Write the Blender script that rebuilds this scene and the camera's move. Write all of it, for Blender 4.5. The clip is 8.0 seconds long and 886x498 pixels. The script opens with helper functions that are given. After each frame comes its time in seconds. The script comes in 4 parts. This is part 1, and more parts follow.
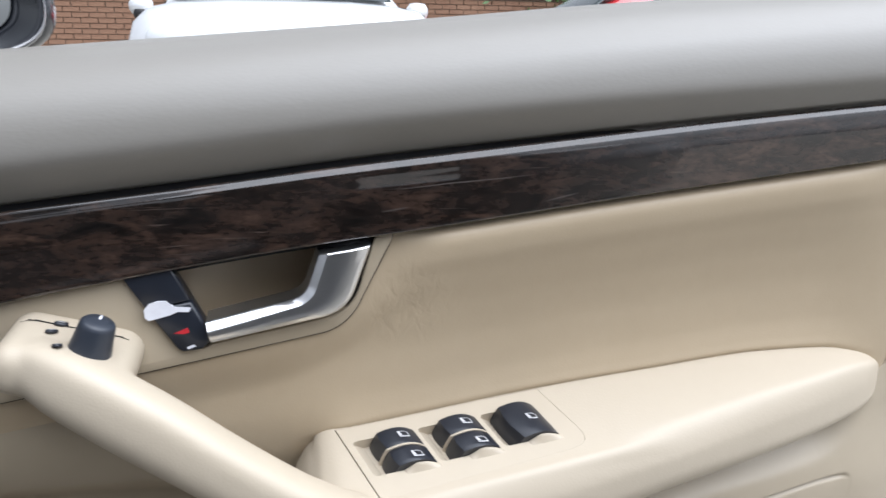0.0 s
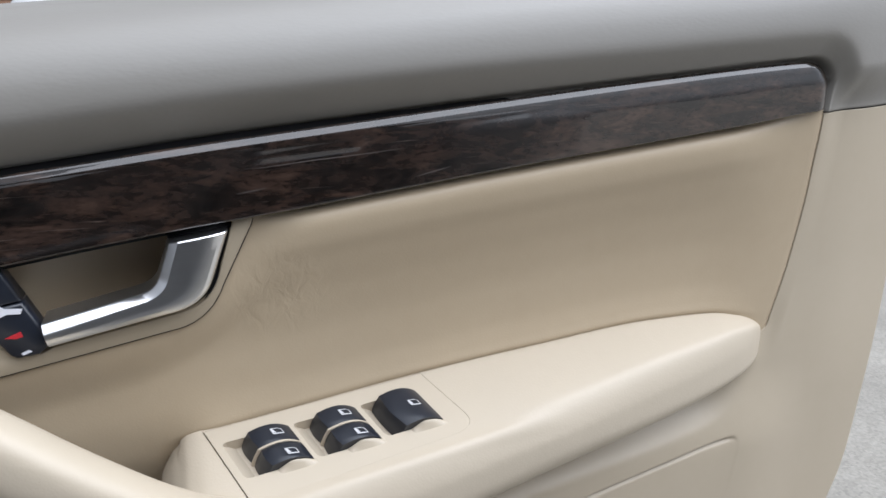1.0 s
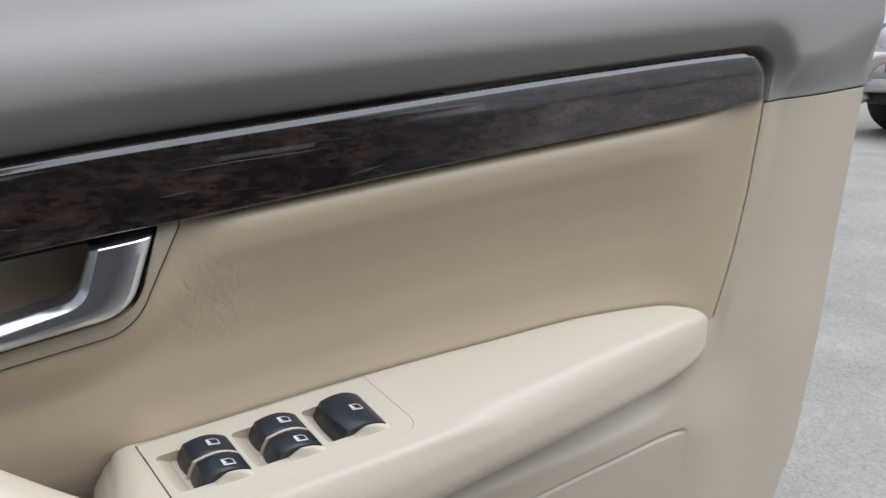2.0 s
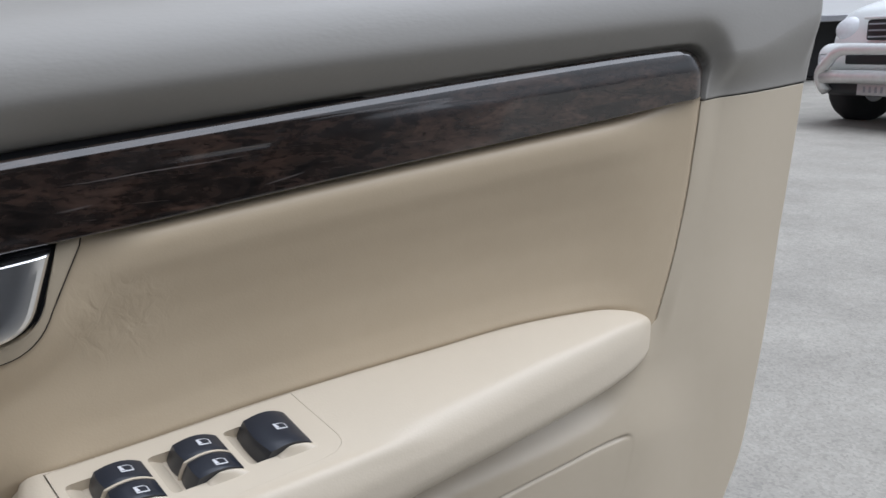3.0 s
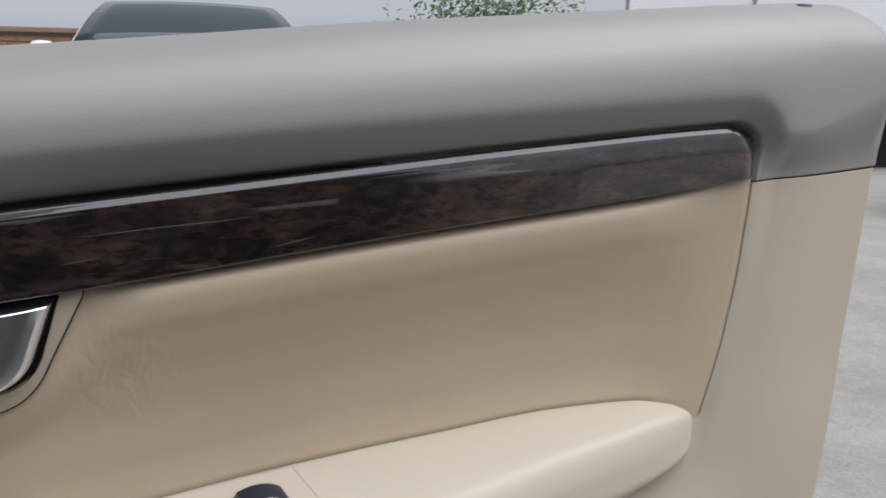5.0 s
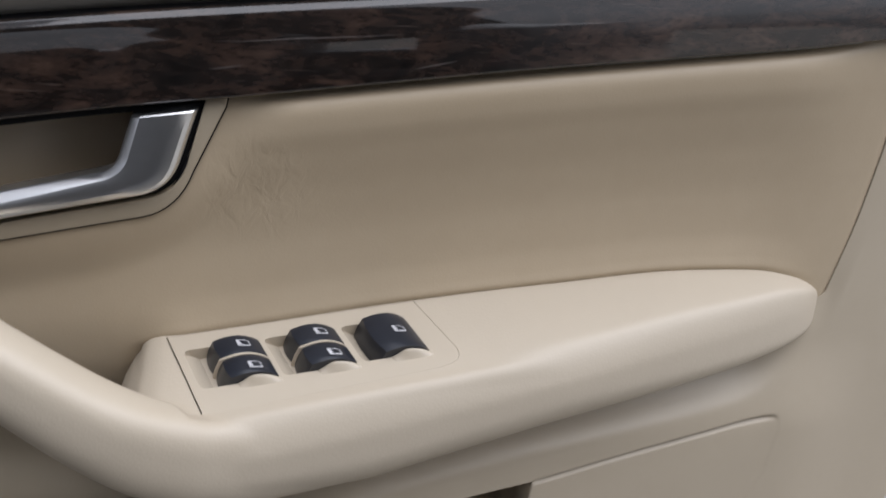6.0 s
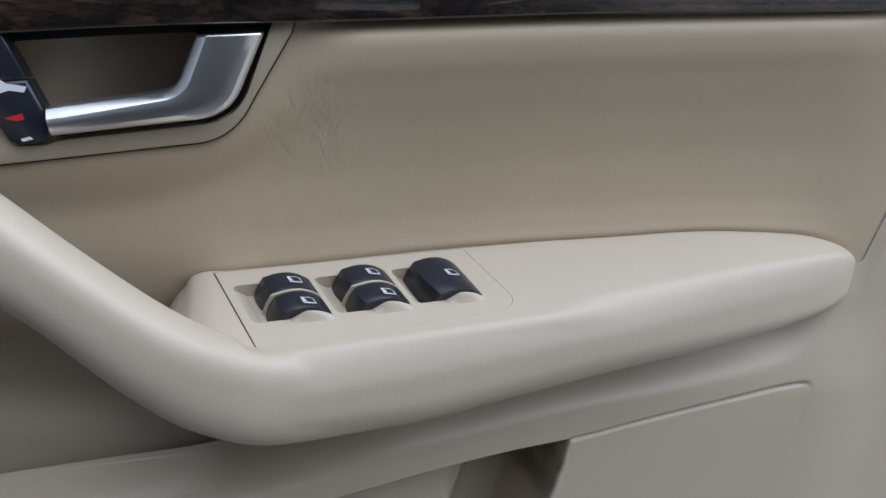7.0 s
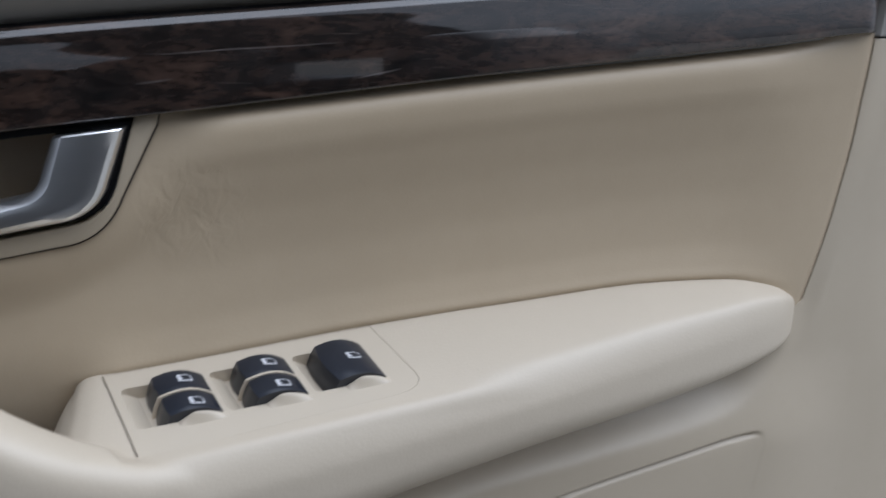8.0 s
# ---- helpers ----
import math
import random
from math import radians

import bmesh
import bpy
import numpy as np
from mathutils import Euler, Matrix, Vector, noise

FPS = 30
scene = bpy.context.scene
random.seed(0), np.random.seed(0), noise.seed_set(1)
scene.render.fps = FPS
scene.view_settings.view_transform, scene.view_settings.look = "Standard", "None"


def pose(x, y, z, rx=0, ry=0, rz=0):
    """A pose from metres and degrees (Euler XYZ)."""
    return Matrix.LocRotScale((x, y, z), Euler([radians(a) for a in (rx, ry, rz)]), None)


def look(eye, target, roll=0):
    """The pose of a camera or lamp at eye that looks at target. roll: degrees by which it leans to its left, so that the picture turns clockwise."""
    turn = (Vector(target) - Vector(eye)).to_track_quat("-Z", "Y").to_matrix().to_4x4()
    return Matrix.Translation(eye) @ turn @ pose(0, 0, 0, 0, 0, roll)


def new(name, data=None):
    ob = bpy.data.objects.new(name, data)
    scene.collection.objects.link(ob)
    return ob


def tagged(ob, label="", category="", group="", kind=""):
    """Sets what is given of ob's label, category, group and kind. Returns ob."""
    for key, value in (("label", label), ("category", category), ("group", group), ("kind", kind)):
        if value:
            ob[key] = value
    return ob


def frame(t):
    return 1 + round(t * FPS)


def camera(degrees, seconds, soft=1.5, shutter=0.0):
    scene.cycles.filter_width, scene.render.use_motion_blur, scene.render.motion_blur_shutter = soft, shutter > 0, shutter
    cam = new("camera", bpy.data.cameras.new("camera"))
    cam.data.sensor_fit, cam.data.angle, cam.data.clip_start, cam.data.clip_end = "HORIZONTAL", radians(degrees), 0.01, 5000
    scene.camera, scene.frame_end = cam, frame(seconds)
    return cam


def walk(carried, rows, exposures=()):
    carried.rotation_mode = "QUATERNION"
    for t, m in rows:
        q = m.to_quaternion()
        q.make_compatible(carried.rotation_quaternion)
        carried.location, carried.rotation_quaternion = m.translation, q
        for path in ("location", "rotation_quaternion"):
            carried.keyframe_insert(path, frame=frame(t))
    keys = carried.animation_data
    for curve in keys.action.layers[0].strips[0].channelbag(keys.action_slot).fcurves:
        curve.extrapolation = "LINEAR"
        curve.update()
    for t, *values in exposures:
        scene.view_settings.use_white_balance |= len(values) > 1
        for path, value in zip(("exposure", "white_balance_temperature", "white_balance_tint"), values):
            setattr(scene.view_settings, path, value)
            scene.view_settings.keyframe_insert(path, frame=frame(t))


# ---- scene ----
cam = camera(61.0, 8.0, shutter=0.3)
PATH = [
    (0, (-0.0639, -0.4522, 0.8843), (0.3709, 1.4439, 0.42), 0.3),
    (0.5, (-0.042, -0.4432, 0.8793), (0.5127, 1.4144, 0.388), -0.17),
    (1, (-0.0284, -0.4345, 0.8772), (0.6095, 1.3898, 0.3624), -0.66),
    (1.5, (-0.0216, -0.4292, 0.875), (0.6694, 1.3738, 0.3536), -1.11),
    (1.7, (-0.0159, -0.4314, 0.8749), (0.6838, 1.3683, 0.3539), -1.28),
    (2.8, (0.016, -0.4247, 0.8779), (0.7918, 1.3381, 0.3388), -1.9),
    (3, (0.0258, -0.424, 0.8778), (0.8073, 1.3368, 0.3403), -2.07),
    (3.5, (0.046, -0.4209, 0.8837), (0.8793, 1.3164, 0.3476), -1.78),
    (4, (0.0678, -0.4062, 0.8913), (0.9963, 1.3042, 0.4303), -0.2),
    (4.2, (0.0709, -0.4088, 0.8944), (0.9905, 1.3202, 0.4884), 0.45),
    (5.3, (0.0663, -0.4181, 0.8605), (0.5902, 1.4775, 0.4969), -0.12),
    (5.5, (0.049, -0.409, 0.8508), (0.5615, 1.48, 0.44), 0.63),
    (6, (0.0286, -0.4088, 0.8208), (0.4701, 1.4644, 0.2768), 2.35),
    (6.5, (0.001, -0.4021, 0.7898), (0.4699, 1.463, 0.2405), 3.61),
    (7, (-0.0141, -0.4009, 0.7853), (0.4935, 1.4571, 0.2469), 4.98),
    (7.5, (0.013, -0.4042, 0.788), (0.4426, 1.4857, 0.2942), 3.45),
    (8, (0.0488, -0.3927, 0.8021), (0.5384, 1.4971, 0.3672), 0.15),
]
EXPOSURES = [(0, 0.55, 5825, 11.05), (0.5, 0.46, 5825, 11.05), (1, 0.32, 5795, 11.05), (1.5, 0.23, 5755, 11.05), (3.5, 0.09, 5675, 11.05), (4.2, 0.13, 5635, 11.05), (5.3, 0.0, 5975, 13.55), (6, -0.07, 5925, 14.05), (6.5, -0.18, 5855, 13.55), (7, -0.2, 5435, 11.55), (8, -0.17, 5455, 11.55)]
walk(cam, [(t, look(eye, target, roll)) for t, eye, target, roll in PATH], EXPOSURES)

# ---------------------------------------------------------------- light
world = bpy.data.worlds.new("overcast_sky")
scene.world = world
world.use_nodes = True
wt = world.node_tree
sky = wt.nodes.new("ShaderNodeTexSky")
sky.sky_type, sky.sun_disc = "NISHITA", False
sky.sun_elevation, sky.sun_rotation = radians(62), radians(131)
sky.air_density, sky.dust_density, sky.ozone_density = 1.0, 3.0, 1.0
cloud = wt.nodes.new("ShaderNodeHueSaturation")
cloud.inputs["Saturation"].default_value = 0.06
wt.links.new(sky.outputs[0], cloud.inputs["Color"])
wt.links.new(cloud.outputs[0], wt.nodes["Background"].inputs[0])
wt.nodes["Background"].inputs[1].default_value = 0.125
sun = new("sun", bpy.data.lights.new("sun", "SUN"))
sun.data.energy, sun.data.angle, sun.data.color = 3.3, radians(90), (1.0, 0.985, 0.965)
sun.matrix_world = look((2.3, -2.0, 6.2), (0, 0, 0))


# ---------------------------------------------------------------- materials
def material(name, color, rough=0.5, metal=0.0, color2=None, scale=20.0, amount=0.5, bump=0.0, bump_scale=400.0,
             coat=0.0, ior=1.5, cells=False, stretch=(1, 1, 1), rough_var=0.0, spec=None):
    """A procedural surface: two tones mixed by broad and fine noise, with fine relief."""
    m = bpy.data.materials.new(name)
    m.use_nodes = True
    n, l = m.node_tree.nodes, m.node_tree.links
    b = n["Principled BSDF"]
    co = n.new("ShaderNodeTexCoord")
    mp = n.new("ShaderNodeMapping")
    mp.inputs["Scale"].default_value = stretch
    l.new(co.outputs["Object"], mp.inputs["Vector"])
    na = n.new("ShaderNodeTexNoise")
    na.inputs["Scale"].default_value, na.inputs["Detail"].default_value = scale, 6
    nb = n.new("ShaderNodeTexNoise")
    nb.inputs["Scale"].default_value, nb.inputs["Detail"].default_value = scale * 9, 4
    for t in (na, nb):
        l.new(mp.outputs[0], t.inputs["Vector"])
    av = n.new("ShaderNodeMath")
    av.operation = "MULTIPLY_ADD"
    av.inputs[1].default_value = 0.35
    l.new(nb.outputs[0], av.inputs[0])
    sc = n.new("ShaderNodeMath")
    sc.operation = "MULTIPLY"
    sc.inputs[1].default_value = 0.65
    l.new(na.outputs[0], sc.inputs[0])
    l.new(sc.outputs[0], av.inputs[2])
    ramp = n.new("ShaderNodeValToRGB")
    c2 = color2 or tuple(c * 0.8 for c in color)
    ramp.color_ramp.elements[0].position, ramp.color_ramp.elements[1].position = 0.5 - 0.25 / max(amount, 0.05) * 0.5, 0.5 + 0.25 / max(amount, 0.05) * 0.5
    ramp.color_ramp.elements[0].color, ramp.color_ramp.elements[1].color = (*c2, 1), (*color, 1)
    l.new(av.outputs[0], ramp.inputs[0])
    l.new(ramp.outputs[0], b.inputs["Base Color"])
    b.inputs["Roughness"].default_value, b.inputs["Metallic"].default_value = rough, metal
    b.inputs["IOR"].default_value = ior
    b.inputs["Coat Weight"].default_value = coat
    b.inputs["Coat Roughness"].default_value = 0.04
    if spec is not None:
        b.inputs["Specular IOR Level"].default_value = spec
    if rough_var:
        mr = n.new("ShaderNodeMapRange")
        mr.inputs[3].default_value, mr.inputs[4].default_value = rough - rough_var, rough + rough_var
        l.new(na.outputs[0], mr.inputs[0])
        l.new(mr.outputs[0], b.inputs["Roughness"])
    if bump:
        if cells:
            v = n.new("ShaderNodeTexVoronoi")
            v.feature = "SMOOTH_F1"
            v.inputs["Scale"].default_value = bump_scale
        else:
            v = n.new("ShaderNodeTexNoise")
            v.inputs["Scale"].default_value, v.inputs["Detail"].default_value = bump_scale, 5
        l.new(mp.outputs[0], v.inputs["Vector"])
        bp = n.new("ShaderNodeBump")
        bp.inputs["Strength"].default_value, bp.inputs["Distance"].default_value = 1.0, bump
        l.new(v.outputs[0], bp.inputs["Height"])
        l.new(bp.outputs[0], b.inputs["Normal"])
    return m


def asphalt():
    """Pale worn asphalt: broad stains, light and dark stones, fine grit."""
    m = material("worn_asphalt", (0.318, 0.300, 0.262), 0.9, color2=(0.226, 0.212, 0.185), scale=2.6, amount=0.7, bump=0.0015, bump_scale=160)
    n, l = m.node_tree.nodes, m.node_tree.links
    b = n["Principled BSDF"]
    co = n["Texture Coordinate"]
    v = n.new("ShaderNodeTexVoronoi")
    v.inputs["Scale"].default_value = 150
    l.new(co.outputs["Object"], v.inputs["Vector"])
    r = n.new("ShaderNodeValToRGB")
    e = r.color_ramp.elements
    e[0].position, e[0].color = 0.06, (0.80, 0.80, 0.80, 1)
    e[1].position, e[1].color = 0.94, (1.09, 1.085, 1.08, 1)
    k = e.new(0.5)
    k.color = (0.97, 0.97, 0.97, 1)
    l.new(v.outputs["Color"], r.inputs[0])
    mx = n.new("ShaderNodeMix")
    mx.data_type, mx.blend_type = "RGBA", "MULTIPLY"
    mx.inputs[0].default_value = 1.0
    l.new(b.inputs["Base Color"].links[0].from_socket, mx.inputs[6])
    l.new(r.outputs[0], mx.inputs[7])
    l.new(mx.outputs[2], b.inputs["Base Color"])
    return m


M = {}
M["grey"] = material("grey_soft_trim", (0.2328, 0.219, 0.1969), 0.41, color2=(0.2173, 0.2047, 0.1824), spec=0.6, scale=14, bump=0.00005, bump_scale=640, cells=True, stretch=(0.45, 1, 1.1))
M["beige"] = material("beige_leather", (0.4336, 0.3487, 0.2377), 0.46, color2=(0.4084, 0.3256, 0.2189), scale=12, bump=0.000045, bump_scale=900, cells=True, rough_var=0.05)
M["beige_plastic"] = material("beige_plastic", (0.4254, 0.3626, 0.273), 0.40, color2=(0.4038, 0.342, 0.2513), scale=10, bump=0.00005, bump_scale=1500)
M["plate"] = material("beige_switch_plastic", (0.4986, 0.4322, 0.334), 0.42, color2=(0.4817, 0.4157, 0.3192), scale=10, bump=0.00003, bump_scale=1800)
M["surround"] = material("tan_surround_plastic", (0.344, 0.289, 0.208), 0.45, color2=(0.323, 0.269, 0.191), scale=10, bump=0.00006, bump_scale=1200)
M["armrest"] = material("beige_armrest_skin", (0.5034, 0.4363, 0.3373), 0.44, color2=(0.4827, 0.4161, 0.3199), scale=12, bump=0.00006, bump_scale=800, cells=True)
M["dark_gap"] = material("black_gap_fill", (0.007, 0.007, 0.008), 0.6, spec=0.25)
M["black_leather"] = material("dark_leather", (0.035, 0.034, 0.034), 0.45, color2=(0.028, 0.027, 0.027), scale=12, bump=0.00013, bump_scale=850, cells=True)
M["seam"] = material("dark_tan_seam", (0.24, 0.18, 0.125), 0.7)
M["button"] = material("blue_black_button", (0.01521, 0.0181, 0.02636), 0.30, color2=(0.01224, 0.01462, 0.02158), scale=60, rough_var=0.06)
M["knob"] = material("blue_grey_knob", (0.031, 0.0378, 0.0516), 0.40, color2=(0.0241, 0.0289, 0.0399), scale=60)
M["white"] = material("white_print", (0.62, 0.62, 0.63), 0.5)
M["chip"] = material("worn_white_chip", (0.75, 0.76, 0.80), 0.55, color2=(0.6, 0.6, 0.65), scale=200)
M["red"] = material("red_mark", (0.50, 0.02, 0.03), 0.4)
M["satin"] = material("satin_chrome", (0.84, 0.84, 0.84), 0.28, 1.0, color2=(0.80, 0.80, 0.80), scale=500, stretch=(0.2, 1, 1))
M["paint"] = material("silver_paint", (0.80, 0.81, 0.82), 0.38, 0.2, coat=0.8, scale=300)
M["white_paint"] = material("white_paint", (0.90, 0.90, 0.90), 0.45, scale=3, color2=(0.87, 0.87, 0.87))
M["red_paint"] = material("red_paint", (0.55, 0.035, 0.04), 0.25, coat=1.0, scale=20)
M["grey_paint"] = material("grey_paint", (0.33, 0.33, 0.35), 0.3, 0.3, coat=0.8, scale=50)
M["pale_grey_paint"] = material("pale_grey_paint", (0.52, 0.50, 0.50), 0.35, 0.2, coat=0.6, scale=50)
M["chrome"] = material("bright_chrome", (0.80, 0.80, 0.81), 0.38, 1.0)
M["black_plastic"] = material("black_plastic", (0.02, 0.02, 0.022), 0.5, bump=0.0003, bump_scale=300)
M["rubber"] = material("tyre_rubber", (0.018, 0.018, 0.019), 0.8, scale=40)
M["glass"] = material("dark_car_glass", (0.03, 0.045, 0.045), 0.04, color2=(0.025, 0.035, 0.04), scale=3)
M["lamp_glass"] = material("headlamp_glass", (0.78, 0.80, 0.82), 0.10, scale=30)
M["dark_paint"] = material("dark_blue_black_paint", (0.018, 0.020, 0.026), 0.25, coat=1.0, scale=200)
M["suv_paint"] = material("bright_silver_paint", (0.85, 0.875, 0.86), 0.42, 0.25, coat=0.3, scale=300)
M["bar_steel"] = material("polished_steel", (0.80, 0.80, 0.78), 0.42, 0.55)
M["asphalt"] = asphalt()
M["brick"] = material("red_brown_brick", (0.289, 0.169, 0.107), 0.85, color2=(0.2, 0.107, 0.0654), scale=2, amount=0.8, bump=0.004, bump_scale=60)
M["mortar"] = material("mortar", (0.234, 0.172, 0.127), 0.9, scale=8, bump=0.003, bump_scale=80)
M["leaf"] = material("hedge_leaf", (0.07, 0.14, 0.03), 0.6, color2=(0.035, 0.075, 0.018), scale=9, amount=0.9)
M["bark"] = material("hedge_twig", (0.08, 0.055, 0.035), 0.85, scale=20)
M["mirror"] = material("mirror_glass", (0.45, 0.46, 0.45), 0.03, 1.0)


def wrinkle(m, centre, radius):
    """Adds a patch of soft creases to a leather, round a worn place."""
    n, l = m.node_tree.nodes, m.node_tree.links
    b = n["Principled BSDF"]
    co = n.new("ShaderNodeTexCoord")
    d = n.new("ShaderNodeVectorMath")
    d.operation = "DISTANCE"
    d.inputs[1].default_value = centre
    l.new(co.outputs["Object"], d.inputs[0])
    fade = n.new("ShaderNodeMapRange")
    fade.interpolation_type = "SMOOTHSTEP"
    fade.inputs[1].default_value, fade.inputs[2].default_value = radius, radius * 0.25
    l.new(d.outputs["Value"], fade.inputs[0])
    mp = n.new("ShaderNodeMapping")
    mp.inputs["Rotation"].default_value = (0, radians(52), 0)
    mp.inputs["Scale"].default_value = (1, 1, 0.5)
    l.new(co.outputs["Object"], mp.inputs["Vector"])
    t = n.new("ShaderNodeTexNoise")
    t.inputs["Scale"].default_value, t.inputs["Detail"].default_value, t.inputs["Distortion"].default_value = 125, 3, 1.1
    l.new(mp.outputs[0], t.inputs["Vector"])
    mul = n.new("ShaderNodeMath")
    mul.operation = "MULTIPLY"
    l.new(t.outputs[0], mul.inputs[0])
    l.new(fade.outputs[0], mul.inputs[1])
    bp = n.new("ShaderNodeBump")
    bp.inputs["Distance"].default_value = 0.0009
    l.new(mul.outputs[0], bp.inputs["Height"])
    old = b.inputs["Normal"].links[0].from_socket
    l.new(old, bp.inputs["Normal"])
    l.new(bp.outputs[0], b.inputs["Normal"])


wrinkle(M["beige"], (0.020, 0.008, 0.738), 0.040)


def burl():
    """Dark lacquered burl walnut: clouded brown figure, black streaks along the strip, under clear lacquer."""
    m = bpy.data.materials.new("lacquered_burl_walnut")
    m.use_nodes = True
    n, l = m.node_tree.nodes, m.node_tree.links
    b = n["Principled BSDF"]
    co = n.new("ShaderNodeTexCoord")
    mp = n.new("ShaderNodeMapping")
    mp.inputs["Scale"].default_value = (0.34, 1, 1)
    mp.inputs["Rotation"].default_value = (0, radians(-7), 0)
    l.new(co.outputs["Object"], mp.inputs["Vector"])
    a = n.new("ShaderNodeTexNoise")
    a.inputs["Scale"].default_value, a.inputs["Detail"].default_value, a.inputs["Distortion"].default_value = 85, 8, 0.8
    a.inputs["Roughness"].default_value = 0.60
    c = n.new("ShaderNodeTexNoise")
    c.inputs["Scale"].default_value, c.inputs["Detail"].default_value, c.inputs["Distortion"].default_value = 420, 5, 0.5
    l.new(mp.outputs[0], a.inputs["Vector"])
    l.new(mp.outputs[0], c.inputs["Vector"])
    r1 = n.new("ShaderNodeValToRGB")
    e = r1.color_ramp.elements
    e[0].position, e[0].color = 0.34, (0.006, 0.0048, 0.0042, 1)
    e[1].position, e[1].color = 0.76, (0.085, 0.052, 0.037, 1)
    k = e.new(0.47)
    k.color = (0.018, 0.0120, 0.0095, 1)
    k = e.new(0.57)
    k.color = (0.034, 0.0205, 0.0150, 1)
    l.new(a.outputs[0], r1.inputs[0])
    r2 = n.new("ShaderNodeValToRGB")
    r2.color_ramp.elements[0].position, r2.color_ramp.elements[1].position = 0.36, 0.55
    r2.color_ramp.elements[0].color, r2.color_ramp.elements[1].color = (0.42, 0.40, 0.39, 1), (1, 1, 1, 1)
    l.new(c.outputs[0], r2.inputs[0])
    mx = n.new("ShaderNodeMix")
    mx.data_type, mx.blend_type = "RGBA", "MULTIPLY"
    mx.inputs[0].default_value = 1.0
    l.new(r1.outputs[0], mx.inputs[6])
    l.new(r2.outputs[0], mx.inputs[7])
    l.new(mx.outputs[2], b.inputs["Base Color"])
    b.inputs["Roughness"].default_value = 0.4
    b.inputs["Specular IOR Level"].default_value = 0.15
    # thin pale streaks along the grain
    sm = n.new("ShaderNodeMapping")
    sm.inputs["Scale"].default_value = (0.08, 1, 3.2)
    sm.inputs["Rotation"].default_value = (0, radians(-9), 0)
    l.new(co.outputs["Object"], sm.inputs["Vector"])
    st = n.new("ShaderNodeTexNoise")
    st.inputs["Scale"].default_value, st.inputs["Detail"].default_value, st.inputs["Distortion"].default_value = 240, 3, 0.6
    l.new(sm.outputs[0], st.inputs["Vector"])
    sr = n.new("ShaderNodeMapRange")
    sr.inputs[1].default_value, sr.inputs[2].default_value, sr.inputs[4].default_value = 0.66, 0.76, 0.45
    l.new(st.outputs[0], sr.inputs[0])
    sx = n.new("ShaderNodeMix")
    sx.data_type = "RGBA"
    sx.inputs[7].default_value = (0.16, 0.12, 0.10, 1)
    l.new(sr.outputs[0], sx.inputs[0])
    l.new(mx.outputs[2], sx.inputs[6])
    out = sx.outputs[2]
    # three pale scratches in the lacquer: start, slope, length, half width
    sep = n.new("ShaderNodeSeparateXYZ")
    l.new(co.outputs["Object"], sep.inputs[0])

    def calc(op, *values):
        q = n.new("ShaderNodeMath")
        q.operation = op
        for socket, value in zip(q.inputs, values):
            if isinstance(value, (int, float)):
                socket.default_value = value
            else:
                l.new(value, socket)
        return q.outputs[0]
    wave = n.new("ShaderNodeTexNoise")
    wave.inputs["Scale"].default_value = 30
    l.new(co.outputs["Object"], wave.inputs["Vector"])
    for x0, z0, slope, length, half, strength in ((0.002, 0.8137, 0.0755, 0.098, 0.0004, 0.40), (-0.001, 0.8006, 0.147, 0.018, 0.0007, 0.22), (0.103, 0.8037, 0.198, 0.024, 0.0005, 0.32)):
        along = calc("DIVIDE", calc("SUBTRACT", sep.outputs[0], x0), length)
        side = calc("SUBTRACT", calc("SUBTRACT", sep.outputs[2], z0), calc("MULTIPLY", calc("SUBTRACT", sep.outputs[0], x0), slope))
        side = calc("ADD", side, calc("MULTIPLY", calc("SUBTRACT", wave.outputs[0], 0.5), 0.0022))
        near = calc("SUBTRACT", 1.0, calc("DIVIDE", calc("ABSOLUTE", side), half))
        taper = calc("MULTIPLY", calc("MULTIPLY", along, calc("SUBTRACT", 1.0, along)), 4.0)
        fac = calc("MULTIPLY", calc("MULTIPLY", calc("MAXIMUM", near, 0.0), calc("MAXIMUM", taper, 0.0)), strength)
        mk = n.new("ShaderNodeMix")
        mk.data_type = "RGBA"
        mk.inputs[7].default_value = (0.32, 0.28, 0.26, 1)
        l.new(fac, mk.inputs[0])
        l.new(out, mk.inputs[6])
        out = mk.outputs[2]
    l.new(out, b.inputs["Base Color"])
    b.inputs["Coat Weight"].default_value, b.inputs["Coat Roughness"].default_value = 1.0, 0.04
    b.inputs["Coat IOR"].default_value = 1.7
    return m


M["burl"] = burl()


# ---------------------------------------------------------------- building helpers
def curve(xs, ys):
    """A smooth monotone curve through a few knots."""
    xs, ys = np.array(xs, float), np.array(ys, float)
    h = np.diff(xs)
    d = np.diff(ys) / h
    m = np.zeros(len(xs))
    m[0], m[-1] = d[0], d[-1]
    for i in range(1, len(xs) - 1):
        if d[i - 1] * d[i] > 0:
            w1, w2 = 2 * h[i] + h[i - 1], h[i] + 2 * h[i - 1]
            m[i] = (w1 + w2) / (w1 / d[i - 1] + w2 / d[i])

    def f(x):
        x = np.asarray(x, float)
        i = np.clip(np.searchsorted(xs, x) - 1, 0, len(h) - 1)
        t = np.clip((x - xs[i]) / h[i], 0, 1)
        return (2 * t**3 - 3 * t**2 + 1) * ys[i] + (t**3 - 2 * t**2 + t) * h[i] * m[i] + (3 * t**2 - 2 * t**3) * ys[i + 1] + (t**3 - t**2) * h[i] * m[i + 1]
    return f


